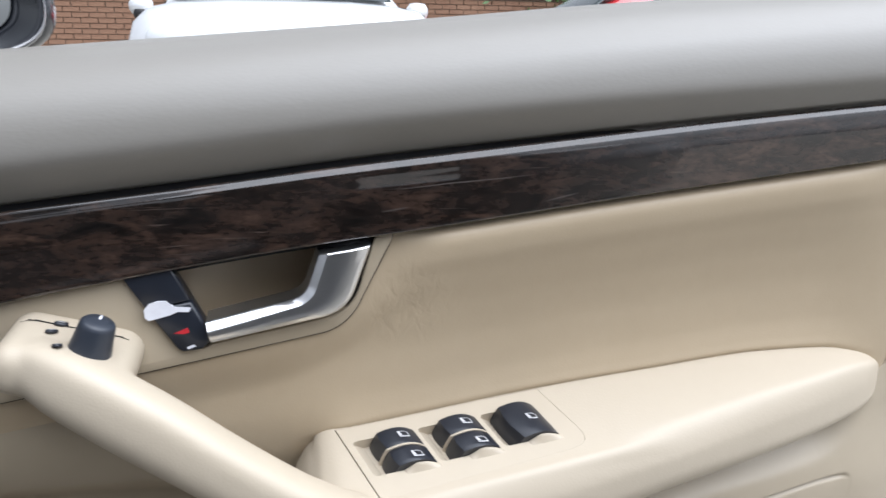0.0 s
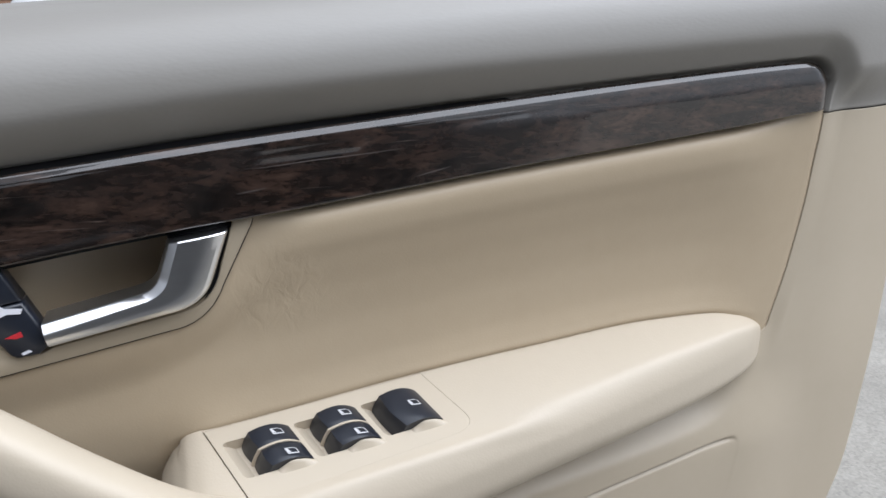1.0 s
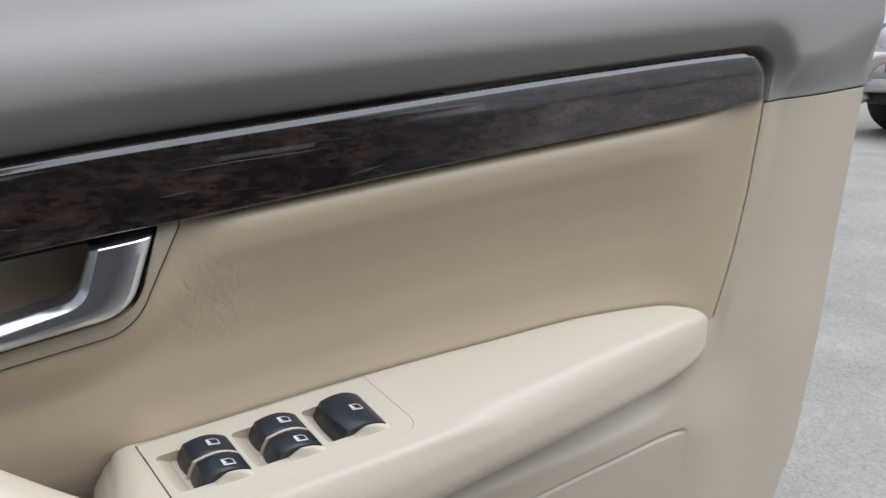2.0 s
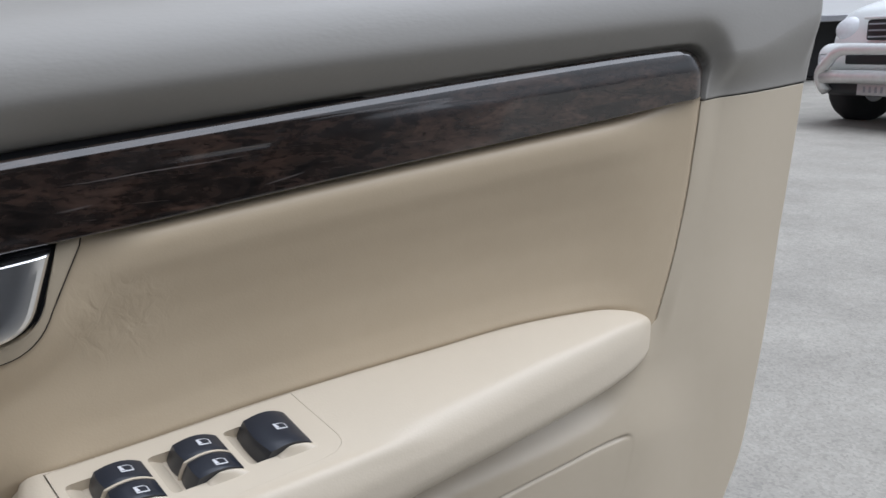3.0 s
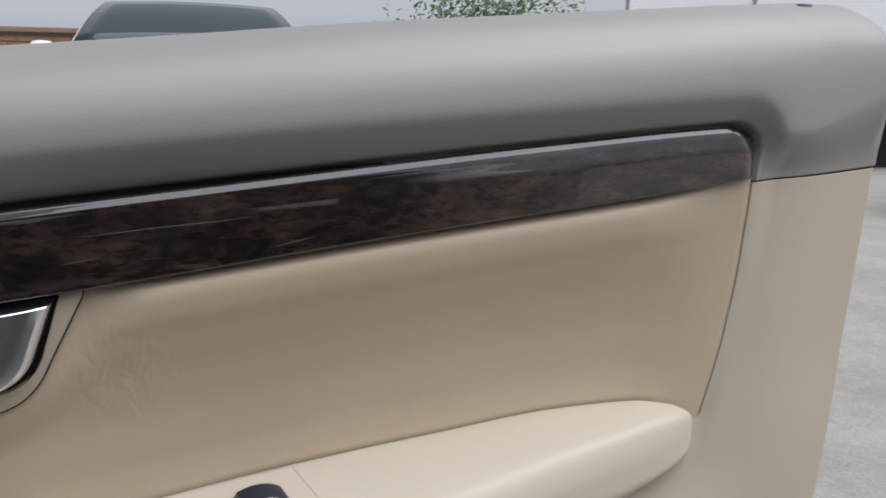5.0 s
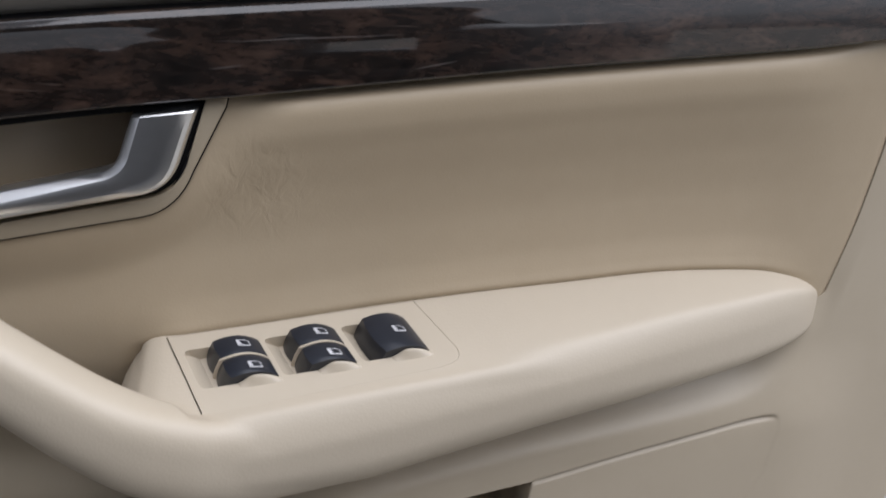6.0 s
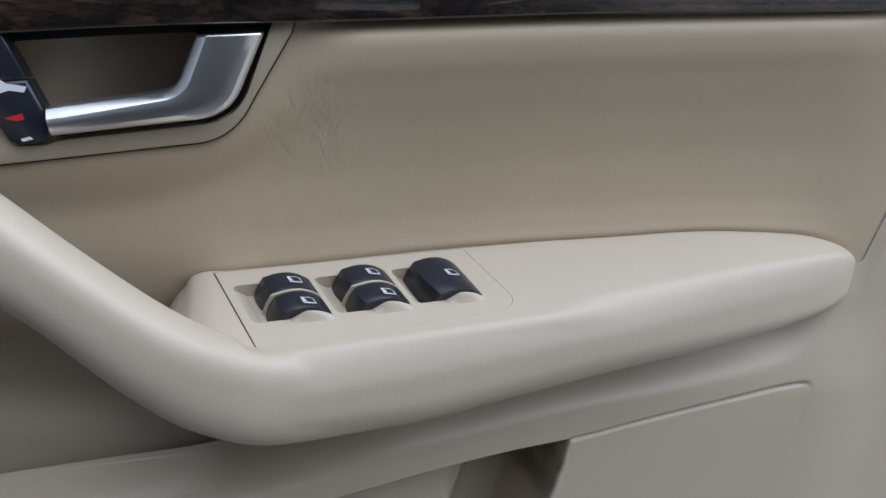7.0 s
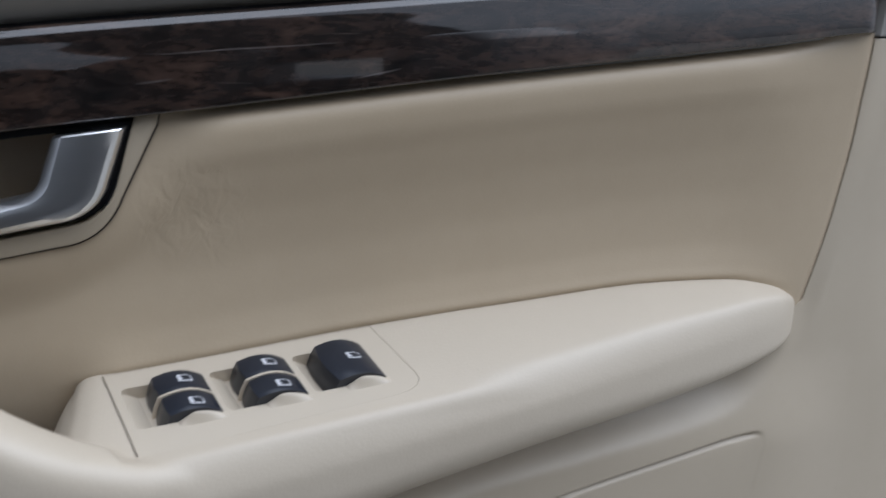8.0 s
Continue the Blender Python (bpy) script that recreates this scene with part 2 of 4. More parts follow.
def soft(f, w):
    """The same curve with its corners eased over about w."""
    k = np.linspace(-1.5, 1.5, 9)
    g = np.exp(-k * k)
    return lambda x: sum(c * f(np.asarray(x, float) + w * o) for c, o in zip(g / g.sum(), k))


def step(a, b, x):
    t = np.clip((np.asarray(x, float) - a) / (b - a), 0, 1)
    return t * t * (3 - 2 * t)


def link(name, mesh, mat, parent=None, label="", smooth=True):
    if mat is not None and not mesh.materials:
        mesh.materials.append(mat)
    if smooth:
        mesh.shade_smooth()
    ob = new(name, mesh)
    ob.parent = parent
    return tagged(ob, label)


def part(name, bm, mat, parent=None, label="", smooth=True):
    mesh = bpy.data.meshes.new(name)
    bmesh.ops.recalc_face_normals(bm, faces=bm.faces)
    bm.to_mesh(mesh)
    bm.free()
    return link(name, mesh, mat, parent, label, smooth)


def sheet(name, X, Y, Z, mat, parent=None, label="", thick=0.0, flip=False):
    """A curved sheet from three arrays of the same shape, with a thickness behind its face."""
    r, c = X.shape
    i = np.arange(r * c).reshape(r, c)
    q = np.stack([i[:-1, :-1], i[:-1, 1:], i[1:, 1:], i[1:, :-1]], -1).reshape(-1, 4)
    if flip:
        q = q[:, ::-1]
    mesh = bpy.data.meshes.new(name)
    mesh.from_pydata(np.stack([X, Y, Z], -1).reshape(-1, 3).tolist(), [], q.tolist())
    ob = link(name, mesh, mat, parent, label)
    if thick:
        s = ob.modifiers.new("thickness", "SOLIDIFY")
        s.thickness, s.offset = thick, -1
    return ob


def prism(outline, y0, y1, bevel=0.0, segments=2):
    """A bmesh: a closed outline of (x, z) from front y0 to back y1."""
    bm = bmesh.new()
    front = [bm.verts.new((x, y0, z)) for x, z in outline]
    f = bm.faces.new(front)
    back = bmesh.ops.extrude_face_region(bm, geom=[f])
    bmesh.ops.translate(bm, verts=[v for v in back["geom"] if isinstance(v, bmesh.types.BMVert)], vec=(0, y1 - y0, 0))
    bmesh.ops.recalc_face_normals(bm, faces=bm.faces)
    if bevel:
        es = [e for e in bm.edges if all(abs(v.co.y - y0) < 1e-6 for v in e.verts)]
        bmesh.ops.bevel(bm, geom=es, offset=bevel, segments=segments, profile=0.5, affect="EDGES", clamp_overlap=True)
    return bm


def bezier(a, b, c, n=8):
    return [tuple((1 - t) ** 2 * np.array(a) + 2 * t * (1 - t) * np.array(b) + t * t * np.array(c)) for t in np.linspace(0, 1, n)]


def box(cx, cy, cz, sx, sy, sz, bevel=0.0, segments=2, bm=None, m=None):
    bm = bm or bmesh.new()
    r = bmesh.ops.create_cube(bm, size=1.0)
    vs = r["verts"]
    bmesh.ops.scale(bm, verts=vs, vec=(sx, sy, sz))
    if bevel:
        es = list({e for v in vs for e in v.link_edges})
        rb = bmesh.ops.bevel(bm, geom=es, offset=bevel, segments=segments, profile=0.5, affect="EDGES")
        vs = list({v for f in rb["faces"] for v in f.verts} | {v for v in vs if v.is_valid})
    if m is not None:
        bmesh.ops.transform(bm, matrix=m, verts=vs)
    bmesh.ops.translate(bm, verts=vs, vec=(cx, cy, cz))
    return bm


def loft(rings, bm=None, closed=True):
    bm = bm or bmesh.new()
    vs = [[bm.verts.new(p) for p in r] for r in rings]
    n = len(vs[0])
    for a, b in zip(vs, vs[1:]):
        for k in range(n if closed else n - 1):
            bm.faces.new((a[k], a[(k + 1) % n], b[(k + 1) % n], b[k]))
    if closed:
        bm.faces.new(vs[0])
        bm.faces.new(vs[-1][::-1])
    return bm


def baked(ob):
    """The object's mesh with its modifiers worked in."""
    dg = bpy.context.evaluated_depsgraph_get()
    dg.update()
    mesh = bpy.data.meshes.new_from_object(ob.evaluated_get(dg))
    ob.modifiers.clear()
    ob.data = mesh
    return ob


# ---------------------------------------------------------------- the door: its lines
z_strip_low = curve([-0.45, -0.218, -0.154, -0.073, -0.03, 0.009, 0.09, 0.149, 0.212, 0.271, 0.339, 0.417, 0.475, 0.532, 0.57],
                    [0.718, 0.7532, 0.7632, 0.7748, 0.7800, 0.7840, 0.7933, 0.8002, 0.8070, 0.8131, 0.8202, 0.8286, 0.8304, 0.8335, 0.8365])
z_strip_top = curve([-0.45, -0.211, -0.121, -0.018, 0.081, 0.169, 0.268, 0.373, 0.43, 0.60],
                    [0.779, 0.8095, 0.8193, 0.8311, 0.8408, 0.8494, 0.8585, 0.8665, 0.8690, 0.873])
z_door_top = curve([-0.45, -0.21, -0.086, 0.05, 0.165, 0.307, 0.445, 0.498, 0.60],
                   [0.872, 0.8920, 0.9025, 0.9145, 0.9255, 0.9365, 0.947, 0.951, 0.953])
x_edge = curve([0.28, 0.40, 0.47, 0.519, 0.64, 0.757, 0.834, 0.88, 0.93, 0.96],
               [0.40, 0.455, 0.483, 0.502, 0.521, 0.537, 0.5460, 0.5500, 0.5510, 0.5510])
x_seam = curve([0.60, 0.664, 0.726, 0.778, 0.83, 0.86], [0.375, 0.3965, 0.4125, 0.4192, 0.4205, 0.4205])
z_arm_back = curve([-0.06, -0.031, 0.0, 0.05, 0.113, 0.197, 0.29, 0.341, 0.373, 0.40, 0.43],
                   [0.640, 0.650, 0.6535, 0.6595, 0.6670, 0.6740, 0.6803, 0.6798, 0.6750, 0.6680, 0.659])
y_arm_back = curve([-0.06, 0.0, 0.113, 0.25, 0.34, 0.40], [0.009, 0.010, 0.0125, 0.0125, 0.0115, 0.0105])
y_seam = curve([0.60, 0.664, 0.72, 0.785, 0.815, 0.83], [0.0085, 0.0078, 0.0068, 0.0035, 0.0005, -0.0008])
XL = -0.42

door = tagged(new("open_car_door"), "open car door with beige leather, grey top and walnut trim", "car door")


def y_plate(x, z):
    return 0.003 + 0.013 * step(0.44, 0.57, x) + 0.004 * step(0.60, 0.72, z) - 0.009 * (1 - step(0.565, 0.635, z)) * (1 - step(0.37, 0.46, x))


def y_rear(x, z):
    """The face of the beige rear panel under the grey trim."""
    k = 1 - step(0.0, 0.03, x - x_seam(np.minimum(z, 0.835)))
    return y_plate(x, z) * (1 - k) + k * y_seam(np.minimum(z, 0.83))


def strip_gap(x, z):
    """Distance from the outline of the wood strip, positive outside."""
    r = 0.022
    qx, qz = x - (0.4213 - r), z - (z_strip_top(x) - r)
    return np.hypot(np.maximum(qx, 0), np.maximum(qz, 0)) + np.minimum(np.maximum(qx, qz), 0) - r


def build_upper_trim():
    u = np.concatenate([np.linspace(0, 0.78, 150, endpoint=False), np.linspace(0.78, 1, 110)])
    v = np.concatenate([np.linspace(0, 1, 110, endpoint=False), 1 + np.linspace(0, 1, 12)])
    U, V = np.meshgrid(u, v)
    X = XL + U * (0.5510 - XL)
    r = 0.024
    top = z_door_top(X) - np.where(X > 0.5510 - r, r - np.sqrt(np.maximum(r * r - (X - 0.5510 + r) ** 2, 0)), 0)
    low = z_strip_low(X) + 0.0012 - 0.0008 * step(0.4175, 0.4225, X)
    vf = np.clip(V, 0, 1)
    vf = 1 - (1 - vf) ** 1.25
    Z = low + vf * (top - low)
    X = X + (x_edge(Z) - 0.5510) * step(0.8, 1, U)
    h = (Z - z_strip_top(X)) / np.maximum(top - z_strip_top(X), 0.02)
    face = soft(curve([-3, 0, 0.25, 0.45, 0.62, 0.78, 0.9, 0.97, 1.0], [-0.0230, -0.0230, -0.0226, -0.0204, -0.0155, -0.0050, 0.0095, 0.0225, 0.034]), 0.05)
    flat = soft(curve([-3, 0, 0.35, 0.62, 0.78, 0.9, 0.97, 1.0], [-0.0125, -0.0125, -0.0115, -0.0080, 0.000, 0.013, 0.0240, 0.034]), 0.05)
    k = step(0.30, 0.56, X)
    Y = face(h) * (1 - k) + flat(h) * k + 0.0175 * step(0.40, 0.57, X)
    # the face leans in towards the wood below a soft crease that follows the strip
    d = np.maximum(strip_gap(X, Z), -0.002)
    crease = 0.0225 - 0.0065 * step(0.0, 0.36, X)
    lean = 0.5 * (crease - d + np.sqrt((crease - d) ** 2 + (0.0055 - 0.0020 * step(-0.10, 0.10, X)) ** 2))
    Y = Y + (1.02 - 0.21 * step(0.0, 0.36, X)) * lean + 0.006 * (1 - step(-0.001, 0.0014, d))
    Y = Y + 0.010 * step(0.985, 1.0, U) ** 2
    w = (1 - step(0.0, 0.034 + 0.022 * step(0.45, 0.55, X), Z - low)) * step(0.4195, 0.4255, X)
    Y = Y * (1 - w) + w * (y_rear(X, Z) - 0.0006)
    back = np.clip(V - 1, 0, 1)
    Y = Y + back * 0.045
    Z = Z + 0.004 * np.sin(back * 3.0) - 0.012 * back**3
    return sheet("upper_trim", X, Y, Z, M["grey"], door, "soft grey grained upper trim", 0.002)


def build_strip():
    u = np.concatenate([np.linspace(0, 0.9, 90, endpoint=False), np.linspace(0.9, 1, 50)])
    v = np.concatenate([np.linspace(0, 0.08, 8, endpoint=False), np.linspace(0.08, 0.86, 40, endpoint=False), np.linspace(0.86, 1, 24)])
    U, V = np.meshgrid(u, v)
    prof = curve([0, 0.02, 0.06, 0.25, 0.44, 0.52, 0.60, 0.75, 0.90, 0.915, 0.94, 0.97, 1.0], [-0.0076, -0.0083, -0.0085, -0.0087, -0.0088, -0.0088, -0.0087, -0.0083, -0.0077, -0.0074, -0.0069, -0.0063, -0.0053])
    r = 0.020
    xe = 0.4190 + 0 * V
    X = XL + U * (xe - XL)
    lo, hi = z_strip_low(X) + 0.0006, z_strip_top(X) - 0.003
    Z = lo + V * (hi - lo)
    zc = np.clip(Z - (hi - r), 0, r)
    xe = 0.4190 - (r - np.sqrt(r * r - zc**2))
    X = XL + U * (xe - XL)
    Z = z_strip_low(X) + 0.0026 + V * (z_strip_top(X) - z_strip_low(X) - 0.0049)
    Y = prof(V) + 0.0065 * np.clip((U - 0.984) / 0.016, 0, 1) ** 2
    sheet("wood_trim_strip", X, Y, Z, M["burl"], door, "glossy dark burl walnut trim strip", 0.003)
    Xg = XL + U * (xe + 0.0027 - XL)
    Zg = z_strip_low(Xg) - 0.0012 + V * (z_strip_top(Xg) - z_strip_low(Xg) + 0.0020)
    Yg = 0.0030 + 0 * Xg
    sheet("trim_gasket", Xg, Yg, Zg, M["dark_gap"], door, "thin black gap round the wood", 0.002)


def bezel_gap(x, z):
    """Distance from the handle's surround, positive outside."""
    r = 0.02
    low = curve([-0.45, -0.225, -0.14, -0.097, -0.052, -0.025, 0.05], [0.658, 0.694, 0.707, 0.714, 0.7215, 0.726, 0.738])
    a = low(x) - z
    b = (x - (0.0072 + (z - 0.782) * 0.535)) / 1.134
    return np.hypot(np.maximum(a + r, 0), np.maximum(b + r, 0)) + np.minimum(np.maximum(a + r, b + r), 0) - r


PULL_LOW = curve([-0.45, -0.146, -0.06, -0.02, 0.02, 0.113, 0.29, 0.36, 0.392, 0.43], [0.46, 0.499, 0.508, 0.522, 0.570, 0.640, 0.665, 0.665, 0.657, 0.64])


def depth_ratio(X, Z):
    """0 at the wood strip, 1 at the back edge of the armrest."""
    return (z_strip_low(X) - Z) / (z_strip_low(X) - z_arm_back(X))


def leather_y(X, Z):
    t = depth_ratio(X, Z)
    prof = curve([-0.2, 0.0, 0.025, 0.07, 0.14, 0.25, 0.45, 0.65, 0.82, 0.93, 0.988, 1.0, 1.15, 1.4, 1.65, 1.9, 2.2],
                 [0.018, 0.0005, -0.0044, -0.0058, -0.0046, 0.0002, 0.0080, 0.0122, 0.0130, 0.0116, 0.0104, 0.0120, 0.024, 0.066, 0.072, 0.062, 0.056])
    plain = curve([-0.2, 0.0, 0.025, 0.07, 0.14, 0.25, 0.45, 0.65, 0.82, 1.0, 1.15, 1.4, 1.65, 1.9, 2.2],
                  [0.018, 0.0005, -0.0044, -0.0058, -0.0046, 0.0002, 0.0080, 0.0122, 0.0138, 0.0195, 0.030, 0.066, 0.072, 0.062, 0.056])
    k = step(-0.065, -0.020, X)
    return soft(prof, 0.012)(t) * k + soft(plain, 0.012)(t) * (1 - k) + (y_arm_back(X) - 0.011) * step(0.3, 1.0, t)


def build_pull_recess():
    """The plastic hollow below and behind the pull handle."""
    U, V = np.meshgrid(np.linspace(0, 1, 120), np.linspace(0, 1, 70))
    X = XL + U * (0.02 - XL)
    split = curve([-0.45, -0.21, -0.175, -0.14, -0.10, -0.06, 0.02], [0.700, 0.690, 0.680, 0.658, 0.630, 0.594, 0.576])
    Z = PULL_LOW(X) + V * (split(X) - PULL_LOW(X))
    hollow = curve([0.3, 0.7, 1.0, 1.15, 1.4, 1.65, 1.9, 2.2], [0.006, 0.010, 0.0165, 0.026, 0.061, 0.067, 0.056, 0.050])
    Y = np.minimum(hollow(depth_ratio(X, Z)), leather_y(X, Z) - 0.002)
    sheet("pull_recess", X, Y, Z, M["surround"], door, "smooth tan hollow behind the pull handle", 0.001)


def build_center_panel():
    u = np.linspace(0, 1, 260)
    v = np.linspace(0, 1, 150)
    U, V = np.meshgrid(u, v)
    low = PULL_LOW
    X = XL + U * (0.4205 - XL)
    top = z_strip_low(X) + 0.004
    Z = low(X) + V * (top - low(X))
    X = X + (x_seam(Z) - 0.0003 - 0.4205) * step(0.75, 1, U)
    Y = leather_y(X, Z)
    k = step(0.0, 0.09, x_seam(Z) - X)
    Y = Y * k + (1 - k) * y_seam(Z) + 0.0007 * (1 - step(0.0004, 0.0020, x_seam(Z) - X))
    k = step(-0.004, 0.034, bezel_gap(X, Z))
    Y = Y * k + (1 - k) * 0.0015
    Y = Y + 0.056 * (1 - step(-0.012, -0.006, bezel_gap(X, Z)))
    return sheet("leather_panel", X, Y, Z, M["beige"], door, "beige leather panel, wrinkled beside the handle", 0.003)


def build_lower_panel():
    left = curve([0.28, 0.488, 0.518, 0.534, 0.573, 0.61, 0.645, 0.664, 0.726, 0.778, 0.835], [-0.42, -0.40, -0.146, -0.027, 0.05, 0.20, 0.35, 0.3970, 0.4130, 0.4197, 0.4210])
    v = np.concatenate([np.linspace(0.28, 0.45, 34, endpoint=False), np.linspace(0.45, 0.60, 170, endpoint=False), np.linspace(0.60, 0.67, 50, endpoint=False), np.linspace(0.67, 0.820, 50, endpoint=False), np.linspace(0.820, 0.835, 24)])
    u = np.linspace(0, 1, 640)
    U, Z = np.meshgrid(u, v)
    xl = np.where(Z > 0.664, x_seam(Z) + 0.0004, np.minimum(left(Z), x_seam(Z) + 0.0004))
    X = xl + U * (x_edge(Z) - xl)
    Z = Z + (z_strip_low(X) - 0.0007 - 0.835) * step(0.78, 0.835, Z)
    # a soft ridge runs below the armrest and up round its tip; inside it the panel falls back
    ridge = curve([0.440, 0.492, 0.512, 0.530, 0.5410, 0.5470, 0.5645, 0.5712, 0.5778, 0.5845, 0.5945, 0.6085, 0.6310, 0.6545, 0.70, 0.76, 0.84],
                  [-0.46, -0.146, -0.030, 0.045, 0.0755, 0.105, 0.184, 0.2225, 0.2625, 0.304, 0.346, 0.366, 0.384, 0.394, 0.414, 0.436, 0.447])
    D = np.full(X.shape, 9.0)
    rz = np.linspace(0.44, 0.84, 140)
    rx = ridge(rz)
    for x0, z0, x1, z1 in zip(rx, rz, rx[1:], rz[1:]):
        f = np.clip(((X - x0) * (x1 - x0) + (Z - z0) * (z1 - z0)) / ((x1 - x0) ** 2 + (z1 - z0) ** 2), 0, 1)
        D = np.minimum(D, np.hypot(X - x0 - f * (x1 - x0), Z - z0 - f * (z1 - z0)))
    D = np.where(X < ridge(Z), D, -D)
    fall = soft(curve([-0.5, -0.004, 0.0, 0.005, 0.013, 0.024, 0.045, 0.5], [0, 0, 0.03, 0.20, 0.55, 0.88, 1.0, 1.0]), 0.0025)(D)
    deep = 0.036 - 0.022 * step(-0.03, 0.06, X) - 0.005 * step(0.30, 0.38, X)
    Y = y_plate(X, Z) * (1 - fall) + deep * fall
    k = step(0.630, 0.672, Z) * (1 - step(0.0, 1.0, (X - x_seam(Z)) / np.maximum(ridge(Z) - x_seam(Z) + 0.004, 0.014)))
    Y = np.where(Z > 0.630, (Y * (1 - step(0.630, 0.672, Z)) + y_plate(X, Z) * step(0.630, 0.672, Z)) * (1 - k) + k * y_seam(Z), Y)
    # map pocket: a groove over its lid, and the opening before it
    lid_top = curve([-0.45, 0.0, 0.078, 0.108, 0.15, 0.19, 0.244, 0.305, 0.348, 0.366, 0.6], [0.384, 0.5018, 0.5212, 0.5287, 0.5372, 0.5437, 0.5557, 0.5682, 0.5762, 0.5777, 0.579])
    corner = 0.3695 - np.maximum(0, 0.577 - Z) * 0.20 - np.maximum(0, 0.535 - Z) * 0.35
    qx, qz = X - (corner - 0.010), Z - (lid_top(X) - 0.010)
    over = np.hypot(np.maximum(qx, 0), np.maximum(qz, 0)) + np.minimum(np.maximum(qx, qz), 0) - 0.010
    lid = 1 - step(-0.0025, 0.0015, over)
    rise = step(-0.030, 0.012, Z - lid_top(X)) * (1 - step(-0.008, 0.010, qx))
    Y = Y + lid * 0.0013 * (0.12 + 0.88 * rise)
    Y = Y + 0.0036 * np.exp(-(over / 0.0015) ** 2) * step(0.185, 0.195, X) * rise
    ends = X - (0.190 + (Z - 0.543) * 0.235)
    gap = (1 - step(-0.002, 0.0015, Z - lid_top(X))) * (1 - step(-0.007, 0.0, ends))
    Y = Y + gap * (0.026 + 0.040 * step(-0.062, -0.032, ends))
    Y = Y + 0.012 * step(0.985, 1.0, U) ** 2
    return sheet("lower_panel", X, Y, Z, M["beige_plastic"], door, "smooth beige lower panel with a map pocket", 0.003)


def build_rear_joint():
    X, K = np.meshgrid(np.linspace(0.4205, 0.546, 40), np.linspace(-1, 1, 3))
    Z = z_strip_low(X) + 0.004 * K
    sheet("rear_joint", X, y_rear(X, Z) + 0.0014, Z, M["dark_gap"], door, "thin dark joint under the grey trim", 0.001)


def build_rear_seam():
    Z, K = np.meshgrid(np.linspace(0.655, 0.829, 40), np.linspace(-1, 1, 3))
    X = x_seam(Z) + 0.004 * K
    sheet("rear_seam", X, y_seam(Z) + 0.0024, Z, M["seam"], door, "thin dark seam beside the leather", 0.001)


build_rear_seam()
build_upper_trim()
build_strip()
build_rear_joint()
def build_ledge():
    """The top edge of the lower panel in front of the hollow."""
    edge = curve([-0.45, -0.146, -0.027, 0.05], [0.4795, 0.5160, 0.5328, 0.566])
    X, K = np.meshgrid(np.linspace(XL, 0.045, 120), np.concatenate([np.linspace(0, 0.43, 40, endpoint=False), np.linspace(0.43, 1, 14)]))
    D = 0.016 * K
    Z = edge(X) + 0.0028 - D
    fall = curve([0, 0.003, 0.013, 0.018, 0.024, 0.06, 0.07], [1.0, 0.80, 0.26, 0.10, 0.03, 0.0, 0.0])(D)
    Y = y_plate(X, Z) * (1 - fall) + (0.036 - 0.018 * step(-0.03, 0.06, X)) * fall - 0.0015 + 0.003 * step(0.5, 1.0, K)
    # towards the armrest it runs out, flush, in the soft ridge of the panel
    ridge = curve([-0.46, -0.146, -0.030, 0.045, 0.0755], [0.440, 0.492, 0.512, 0.530, 0.5410])
    fade = soft(curve([-0.5, -0.004, 0.0, 0.005, 0.013, 0.024, 0.045, 0.5], [0, 0, 0.03, 0.20, 0.55, 0.88, 1.0, 1.0]), 0.0025)(0.98 * (Z - ridge(X)))
    panel = y_plate(X, Z) * (1 - fade) + (0.036 - 0.022 * step(-0.03, 0.06, X)) * fade
    k = step(-0.10, -0.015, X)
    Y = Y * (1 - k) + (panel + 0.0004) * k
    sheet("lower_ledge", X, Y, Z, M["beige_plastic"], door, "rounded top edge of the lower panel", 0.002, True)


build_center_panel()
build_pull_recess()
build_lower_panel()
build_ledge()


# ---- armrest with pull handle
PO = Vector((-0.031, 0.009, 0.651))
PU = Vector((0.142, 0.004, 0.015)).normalized()
PV = Vector((0.36, -0.87, -0.345)).normalized()
PN = PU.cross(PV).normalized()
if PN.z < 0:
    PN = -PN


def on_plate(u, v, h=0.0):
    return PO + PU * u + PV * v + PN * h


